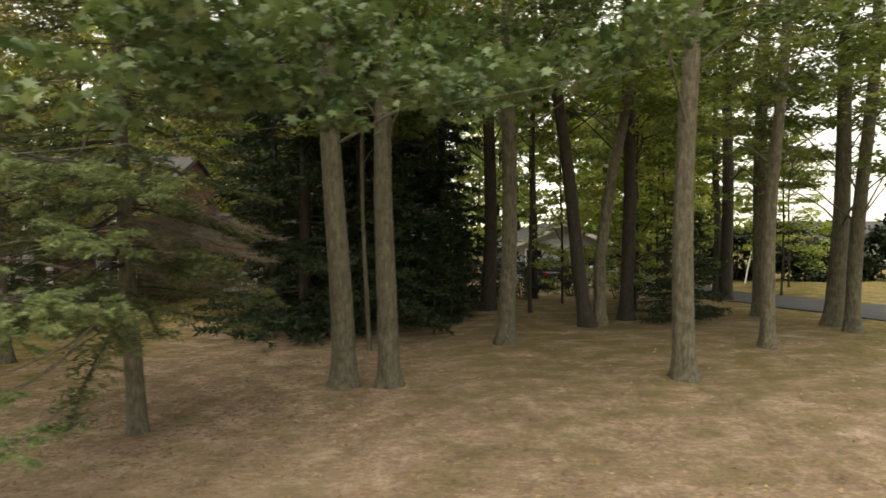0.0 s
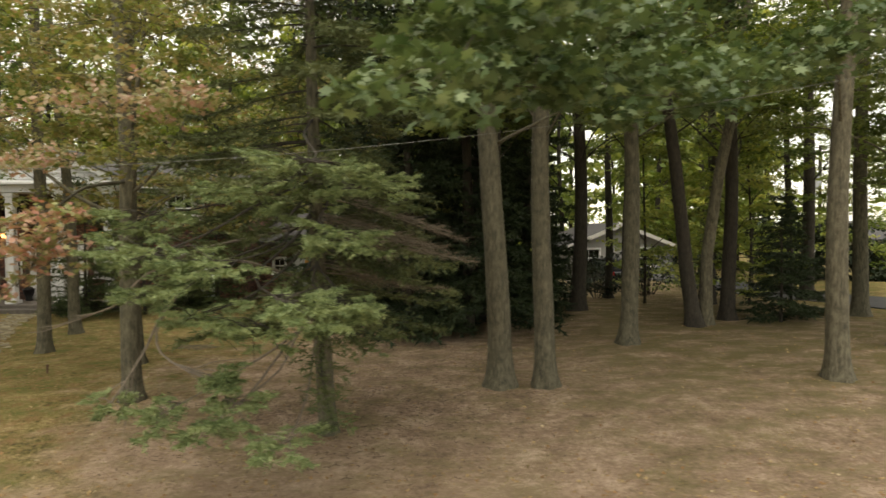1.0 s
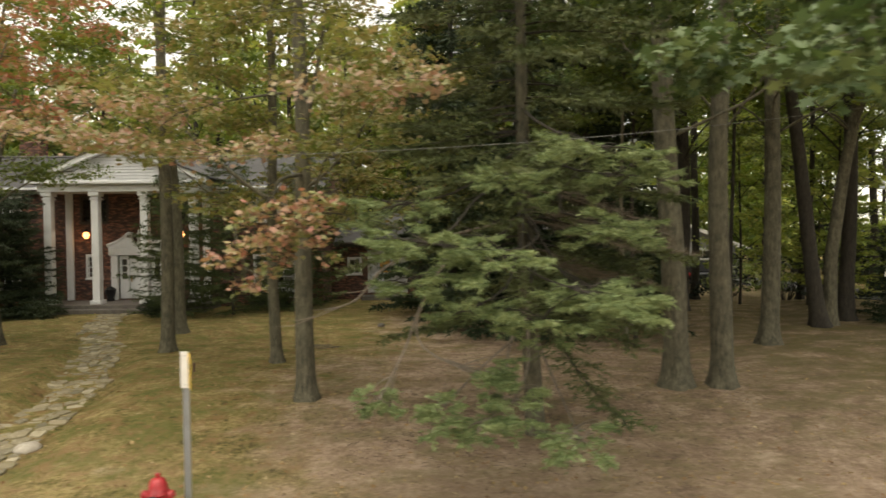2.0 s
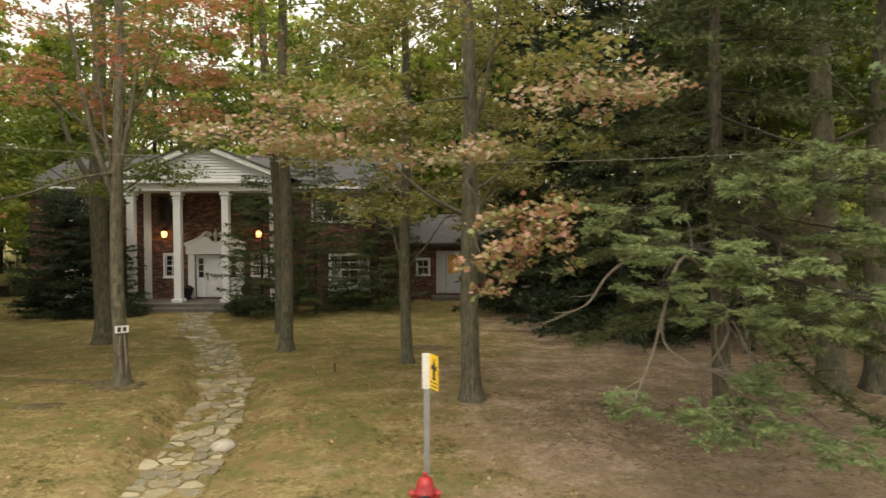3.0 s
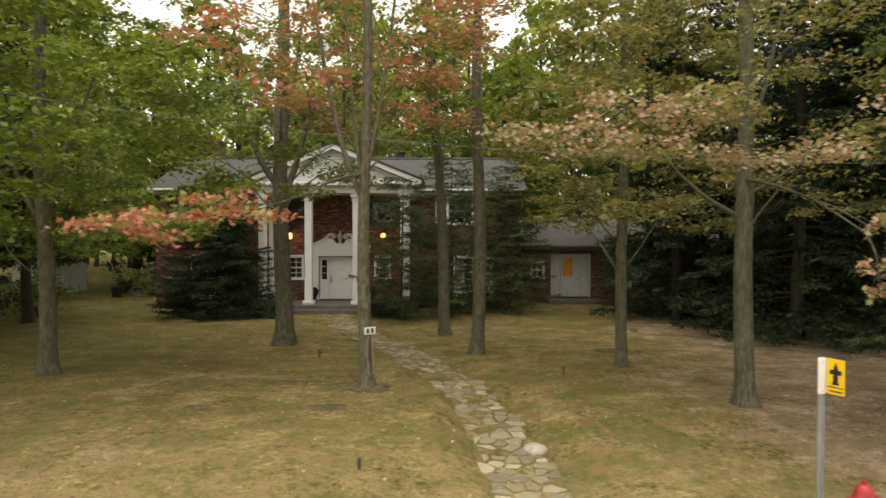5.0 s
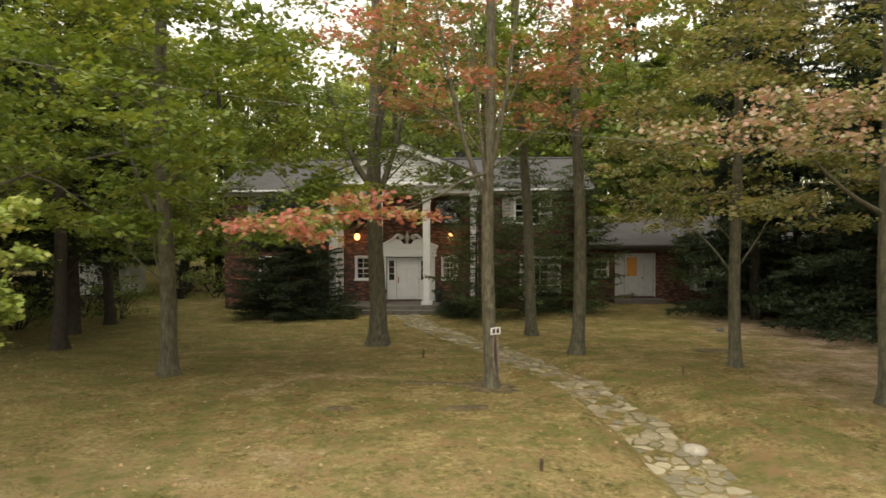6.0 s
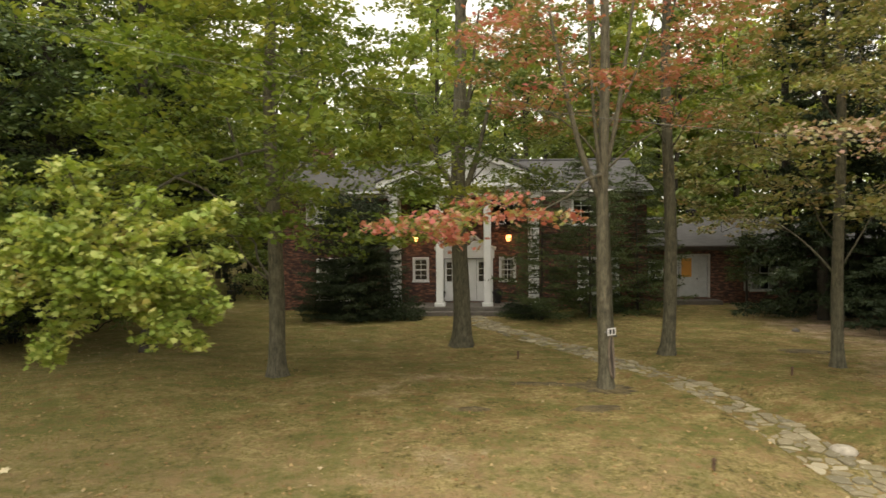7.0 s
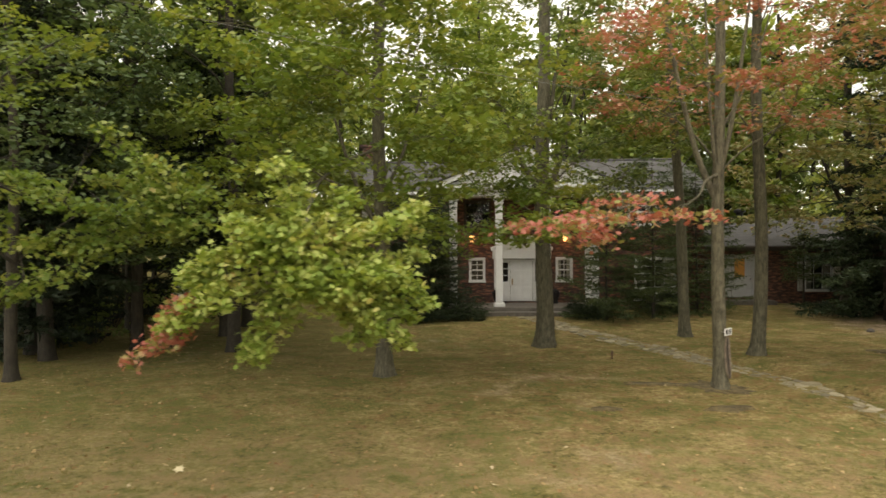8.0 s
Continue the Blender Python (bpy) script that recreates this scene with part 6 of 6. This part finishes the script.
# ---- things beyond ----
def make_car(x, y, rz):
    c = empty("parked_car", (0, 0, 0), label="dark parked sport utility car seen from behind", category="car")
    prof = [(-2.2, 0.45), (-2.25, 0.95), (-2.1, 1.05), (-1.85, 1.68), (0.4, 1.7), (1.1, 1.1), (2.1, 0.95), (2.2, 0.45)]
    g = Geo()
    k = len(prof)
    for s, w in ((-0.9, 1), (0.9, 1)):
        g.v += [(s * (0.82 if z > 1.2 else 1.0), u, z) for u, z in prof]
    g.f = [tuple(range(k))[::-1], tuple(range(k, 2 * k))] + [(i, (i + 1) % k, k + (i + 1) % k, k + i) for i in range(k)]
    part("body", g, M_CAR, c)
    part("rear_window", Geo().add([(-0.68, -2.09, 1.12), (0.68, -2.09, 1.12), (0.6, -1.9, 1.58), (-0.6, -1.9, 1.58)], [(0, 1, 2, 3)]), M_DARK, c)
    part("rear_bumper", Geo().box(-0.88, 0.88, -2.34, -2.2, 0.4, 0.62, 0.03), M_TYRE, c)
    for s in (-1, 1):
        part("tail_light", Geo().box(s * 0.78 - 0.1, s * 0.78 + 0.1, -2.27, -2.2, 0.8, 1.05, 0.02), M_TAIL, c)
        for u in (-1.4, 1.35):
            w = part("wheel", Geo().tube([(s * 0.7, u, 0.34), (s * 0.92, u, 0.34)], [0.34, 0.34], 18), M_TYRE, c)
            part("rim", Geo().tube([(s * 0.9, u, 0.34), (s * 0.93, u, 0.34)], [0.2, 0.18], 12), M_STEEL, w)
    c.matrix_basis = pose(x, y, gz(x, y), 0, 0, rz)


make_car(10.6, 37.5, 8)


def make_neighbour(x0, x1, y0, y1, wall_h, ridge, wallm, label, wins, z0=-0.3):
    h = empty("neighbour_house", ((x0 + x1) / 2, y0, 0), label=label, category="house")
    holes = [(a, b, 0.9, 2.2) for a, b in wins]
    part("wall", wall_y(Geo(), x0, x1, y0, y0 + 0.2, z0, wall_h, holes), wallm, h)
    part("wall", Geo().box(x0, x0 + 0.2, y0 + 0.2, y1, z0, wall_h).box(x1 - 0.2, x1, y0 + 0.2, y1, z0, wall_h).box(x0 + 0.2, x1 - 0.2, y1 - 0.2, y1, z0, wall_h), wallm, h)
    part("inner_wall", Geo().box(x0 + 0.2, x1 - 0.2, y0 + 2.0, y0 + 2.1, z0, wall_h), M_INTERIOR, h)
    ym = (y0 + y1) / 2
    for a in (y0 - 0.5, y1 + 0.5):
        g = Geo()
        roof_slab(g, x0 - 0.4, x1 + 0.4, a, wall_h, ym, ridge)
        part("roof", g, M_ROOF, h)
    for x in (x0, x1 - 0.2):
        part("gable", Geo().add([(x + o, y, z) for o in (0, 0.2) for y, z in ((y0, wall_h), (y1, wall_h), (ym, ridge - 0.2))], [(0, 1, 2), (3, 5, 4), (0, 3, 4, 1), (1, 4, 5, 2), (2, 5, 3, 0)]), wallm, h)
    for a, b in wins:
        make_window(h, a, b, 0.9, 2.2, y0, 2, 2)




def make_gable_house(x0, x1, y0, y1, eave, peak, wins):
    """A low house whose gable end faces the road."""
    h = empty("neighbour_house", ((x0 + x1) / 2, y0, 0), label="low pale neighbouring house, gable end towards the road", category="house")
    xm = (x0 + x1) / 2
    part("wall", wall_y(Geo(), x0, x1, y0, y0 + 0.2, -0.3, eave, [(a, b, 0.9, 2.1) for a, b in wins]), M_PALEWALL, h)
    part("gable", Geo().add([(x, y, z) for y in (y0, y0 + 0.2) for x, z in ((x0, eave), (x1, eave), (xm, peak - 0.12))], [(0, 1, 2), (3, 5, 4), (0, 3, 4, 1), (1, 4, 5, 2), (2, 5, 3, 0)]), M_PALEWALL, h)
    for x in (x0, x1 - 0.2):
        part("wall", Geo().box(x, x + 0.2, y0 + 0.2, y1, -0.3, eave), M_PALEWALL, h)
    part("wall", Geo().box(x0 + 0.2, x1 - 0.2, y1 - 0.2, y1, -0.3, eave), M_PALEWALL, h)
    part("inner_wall", Geo().box(x0 + 0.2, x1 - 0.2, y0 + 2.0, y0 + 2.1, -0.3, eave), M_INTERIOR, h)
    for sg in (-1, 1):
        e = xm + sg * ((x1 - x0) / 2 + 0.45)
        drop = eave - 0.45 * (peak - eave) / ((x1 - x0) / 2)
        for name, ya, yb, up, thick, m in (("roof", y0 - 0.5, y1 + 0.4, 0.0, 0.12, M_ROOF), ("rake_board", y0 - 0.56, y0 - 0.502, 0.02, 0.26, M_WHITE_OLD)):
            vs = [(x, y, z + up - o) for y in (ya, yb) for x, z in ((e, drop), (xm, peak)) for o in (0, thick)]
            part(name, Geo().add(vs, [(0, 4, 6, 2), (1, 3, 7, 5), (0, 1, 5, 4), (2, 6, 7, 3), (0, 2, 3, 1), (4, 5, 7, 6)]), m, h)
    for a, b in wins:
        make_window(h, a, b, 0.9, 2.1, y0, 3, 2)


make_gable_house(9.0, 16.4, 42.0, 52.0, 2.35, 3.85, [(10.2, 11.3), (13.3, 15.0)])
make_neighbour(36, 47, 50, 58, 2.4, 3.9, M_PALEWALL, "grey neighbouring house beyond the hedge", [(38, 39.4), (42, 43.5)])
make_neighbour(-39.8, -36.6, 38.6, 41.0, 2.2, 3.2, M_WHITE, "small white outbuilding at the wood's edge", [(-38.2, -37.2)])


def make_bin(x, y, m, label, k=1.0):
    z = gz(x, y)
    b = empty("wheeled_bin", (x, y, z), label=label, category="bin")
    g = Geo().add([(x + s * w * k, y + t * w * k, z + h * k) for w, h in ((0.24, 0.06), (0.3, 0.95)) for s, t in ((-1, -1), (1, -1), (1, 1), (-1, 1))],
                  [(3, 2, 1, 0), (4, 5, 6, 7), (0, 1, 5, 4), (1, 2, 6, 5), (2, 3, 7, 6), (3, 0, 4, 7)])
    part("body", g, m, b)
    part("lid", Geo().box(x - 0.32 * k, x + 0.32 * k, y - 0.34 * k, y + 0.32 * k, z + 0.95 * k, z + 1.02 * k, 0.02), m, b)
    for s in (-1, 1):
        part("wheel", Geo().tube([(x + s * 0.22 * k, y + 0.28 * k, z + 0.1 * k), (x + s * 0.28 * k, y + 0.28 * k, z + 0.1 * k)], [0.1 * k, 0.1 * k], 12), M_TYRE, b)


def make_utility_pole(x, y):
    p = empty("utility_pole", (x, y, gz(x, y)), label="weathered wooden utility pole with a grey transformer box", category="pole")
    part("pole", Geo().lathe(x, y, [(0.15, gz(x, y) - 0.3), (0.14, 3.0), (0.11, 9.5)], 12), M_BARK_SHADE, p)
    part("transformer_box", Geo().box(x - 0.62, x - 0.1, y - 0.35, y + 0.15, 6.3, 7.2, 0.05), M_STEEL, p, "grey metal transformer box")
    part("cross_arm", Geo().box(x - 1.1, x + 1.1, y - 0.22, y - 0.1, 8.9, 9.05, 0.01), M_BARK_SHADE, p)


make_utility_pole(29.0, 46.0)


def make_marker(x, y):
    m = empty("marker_post", (x, y, gz(x, y)), label="thin white marker post leaning before the hedge", category="post")
    z = gz(x, y)
    part("shaft", Geo().tube([(x, y, z - 0.1), (x + 0.2, y, z + 1.0), (x + 0.42, y, z + 2.0)], [0.05, 0.045, 0.04], 8), M_STRIP, m)
    part("cap", Geo().tube([(x + 0.42, y, z + 2.0), (x + 0.44, y, z + 2.08)], [0.05, 0.03], 8), M_STEEL, m)


make_marker(23.3, 38.2)


make_bin(-32.2, 36.2, M_DARK, "black wheeled bin standing on grass", 0.62)
make_bin(4.6, 44, M_BLUE, "blue wheeled bin near the far house")


# ---- ground cover ----
def make_grass():
    rng = np.random.default_rng(21)
    n = 170000
    y = 8.0 + 26 * rng.uniform(0, 1, n) ** 1.7
    x = rng.uniform(-38, 14, n)
    keep = rng.uniform(0, 1, n) < np.where(x - 0.12 * y < -9, 1.0, 0.28)
    x, y = x[keep], y[keep]
    c = np.interp(y, [b for a, b in PATH_LINE], [a for a, b in PATH_LINE])
    keep = np.abs(x - c) > 0.62
    x, y = x[keep], y[keep]
    base = np.array([(a, b, gz(a, b) - 0.005) for a, b in zip(x, y)])
    n = len(base)
    a = rng.uniform(0, 6.28, n)
    side = np.stack([np.cos(a), np.sin(a), np.zeros(n)], 1) * 0.006
    tip = base + np.stack([rng.normal(0, 0.03, n), rng.normal(0, 0.03, n), rng.uniform(0.02, 0.065, n)], 1)
    v = np.stack([base - side, base + side, tip], axis=1).reshape(-1, 3)
    ob = link("grass", poly_mesh("grass", v, n, 3), M_GRASS)
    tagged(ob, "short sparse dry lawn grass", "grass", kind="stuff")


M_GRASS = leaf_mat("dry_grass", [(0.1, (0.09, 0.1, 0.025)), (0.45, (0.2, 0.175, 0.05)), (0.75, (0.32, 0.26, 0.1)), (0.95, (0.42, 0.34, 0.17))], 0.2, 0.35, 0.8)
M_LITTER = leaf_mat("fallen_leaf", [(0.1, (0.12, 0.07, 0.035)), (0.4, (0.28, 0.16, 0.07)), (0.65, (0.45, 0.33, 0.16)), (0.9, (0.62, 0.52, 0.36))], 0.1, 3.0, 0.8)
make_grass()


def make_litter():
    rng = np.random.default_rng(22)
    n = 11000
    y = 8.2 + 24 * rng.uniform(0, 1, n) ** 1.8
    x = rng.uniform(-36, 18, n)
    pts = np.array([(a, b, gz(a, b) + 0.022) for a, b in zip(x, y)])
    ob = link("fallen_leaves", cloud_mesh("fallen_leaves", pts, leaf_normals(rng, n, 0.3), rng.uniform(0.035, 0.095, n), LOBED, rng), M_LITTER)
    tagged(ob, "scattered dry fallen leaves on the ground", "leaves", kind="stuff")


make_litter()


def make_big_leaf(x, y):
    """One large pale maple leaf on the open lawn."""
    rng = np.random.default_rng(24)
    me = cloud_mesh("fallen_leaf", np.array([(x, y, gz(x, y) + 0.05)]), np.array([(0.1, -0.35, 1.0)]), np.array([0.19]), MAPLE, rng)
    tagged(link("fallen_leaf", me, M_PALE_LEAF), "large pale yellow maple leaf lying on the lawn", "leaf")


M_PALE_LEAF = plain("dry_pale_leaf", (0.6, 0.52, 0.33), 0.8, var=0.15, scale=20)
make_big_leaf(-25.7, 9.6)


def make_shade_litter():
    """Dead needles and twig ends, added to darken the shaded ground under the old spruce and the grove's spruces."""
    rng = np.random.default_rng(23)
    n = 4500
    spot = np.array([(-2.6, 11.6, 2.3, 1.5), (-4.2, 12.6, 1.6, 1.2), (-0.6, 13.2, 1.8, 1.2), (0.6, 17.5, 2.6, 2.2), (-1.5, 16.5, 2.4, 1.6)])
    k = spot[rng.integers(0, len(spot), n)]
    x, y = k[:, 0] + k[:, 2] * rng.normal(0, 0.75, n), k[:, 1] + k[:, 3] * rng.normal(0, 0.75, n)
    base = np.array([(a, b, gz(a, b) + 0.016) for a, b in zip(x, y)])
    a = rng.uniform(0, 6.28, n)
    d = np.stack([np.cos(a), np.sin(a), rng.normal(0, 0.05, n)], 1) * rng.uniform(0.02, 0.07, (n, 1))
    w = np.stack([-np.sin(a), np.cos(a), np.zeros(n)], 1) * rng.uniform(0.004, 0.011, (n, 1))
    v = np.stack([base - d - w, base + d - w, base + d + w, base - d + w], axis=1).reshape(-1, 3)
    ob = link("needle_litter", poly_mesh("needle_litter", v, n, 4), N_SHADE_LITTER)
    tagged(ob, "dark brown needles and twigs added to deepen shade under the spruces", "litter", kind="stuff")


# Dark brown flecks that stand in for ground shade below the boughs.
N_SHADE_LITTER = leaf_mat("needle_litter", [(0.1, (0.07, 0.05, 0.036)), (0.5, (0.115, 0.083, 0.058)), (0.9, (0.19, 0.135, 0.09))], 0.0, 1.2, 0.9, single=0.5)
make_shade_litter()


def make_path():
    """The winding flagstone path: irregular slabs in rows, each its own piece."""
    rng = np.random.default_rng(31)
    path = empty("stone_path", (-12.2, 9.4, 0), label="winding flagstone path of irregular slabs across the lawn", category="path", kind="structure")
    mid = blend_path([(a, b, 0) for a, b in PATH_LINE], 9)
    dist = [0.0]
    for a, b in zip(mid, mid[1:]):
        dist.append(dist[-1] + (b - a).length)

    def spot(s, u):
        i = max(0, min(len(mid) - 2, int(np.searchsorted(dist, s)) - 1))
        f = (s - dist[i]) / max(1e-6, dist[i + 1] - dist[i])
        d = (mid[i + 1] - mid[i]).normalized()
        p = mid[i].lerp(mid[i + 1], f)
        return p.x + d.y * u, p.y - d.x * u

    bed = Geo()
    count = 90
    for i in range(count + 1):
        q = dist[-1] * i / count
        for u in (-0.6, 0.6):
            x, y = spot(q, u + 0.05 * math.sin(i * 1.7 + u))
            bed.v.append((x, y, gz(x, y) + 0.014))
    bed.f = [(2 * i, 2 * i + 1, 2 * i + 3, 2 * i + 2) for i in range(count)]
    part("soil_bed", bed, M_GROUND, path)
    seeds = []
    for k in range(6000):
        q, u = rng.uniform(0.1, dist[-1] - 0.1), rng.uniform(-0.57, 0.57)
        gap = rng.choice([0.2, 0.26, 0.32, 0.4])
        if all((q - a) ** 2 + (u - b) ** 2 > gap * gap for a, b in seeds):
            seeds.append((q, u))
    for q, u in seeds:
        if abs(u) > 0.4 and rng.uniform() < 0.1:
            continue
        joint = rng.uniform(0.012, 0.04)
        wide = 0.58 + 0.06 * math.sin(q * 2.3) + 0.05 * math.sin(q * 6.1)
        cell = [(q - 0.4, -wide), (q + 0.4, -wide), (q + 0.4, wide), (q - 0.4, wide)]
        for a, b in seeds:
            if (a, b) == (q, u) or abs(a - q) > 0.9:
                continue
            nx, ny = a - q, b - u
            h = math.hypot(nx, ny)
            lim = h / 2 - joint
            keep = []
            for (x0, y0), (x1, y1) in zip(cell, cell[1:] + cell[:1]):
                d0, d1 = ((x0 - q) * nx + (y0 - u) * ny) / h - lim, ((x1 - q) * nx + (y1 - u) * ny) / h - lim
                if d0 <= 0:
                    keep.append((x0, y0))
                if (d0 < 0) != (d1 < 0):
                    f = d0 / (d0 - d1)
                    keep.append((x0 + f * (x1 - x0), y0 + f * (y1 - y0)))
            cell = keep
            if len(cell) < 3:
                break
        if len(cell) < 3:
            continue
        ring = []
        for (x0, y0), (x1, y1) in zip(cell, cell[1:] + cell[:1]):
            ring += [(0.88 * x0 + 0.12 * x1, 0.88 * y0 + 0.12 * y1), (0.5 * (x0 + x1) + rng.normal(0, 0.016), 0.5 * (y0 + y1) + rng.normal(0, 0.016)), (0.12 * x0 + 0.88 * x1, 0.12 * y0 + 0.88 * y1)]
        poly = [spot(a, b) for a, b in ring]
        x, y = spot(q, u)
        z = gz(x, y)
        slab = Geo().prism(poly[::-1], z - 0.08, z + rng.uniform(0.018, 0.055), 0.01)
        slab.v = [(a, b, c + gz(a, b) - z) for a, b, c in slab.v]
        part("flagstone", slab, M_FLAG, path)
    x, y = -11.74, 11.75
    g = Geo().lathe(x, y, [(0.2, gz(x, y) - 0.05), (0.24, gz(x, y) + 0.04), (0.17, gz(x, y) + 0.11), (0.05, gz(x, y) + 0.13)], 11)
    part("edging_stone", g, M_ROCK, path, "pale rounded edging stone", smooth=True)


make_path()
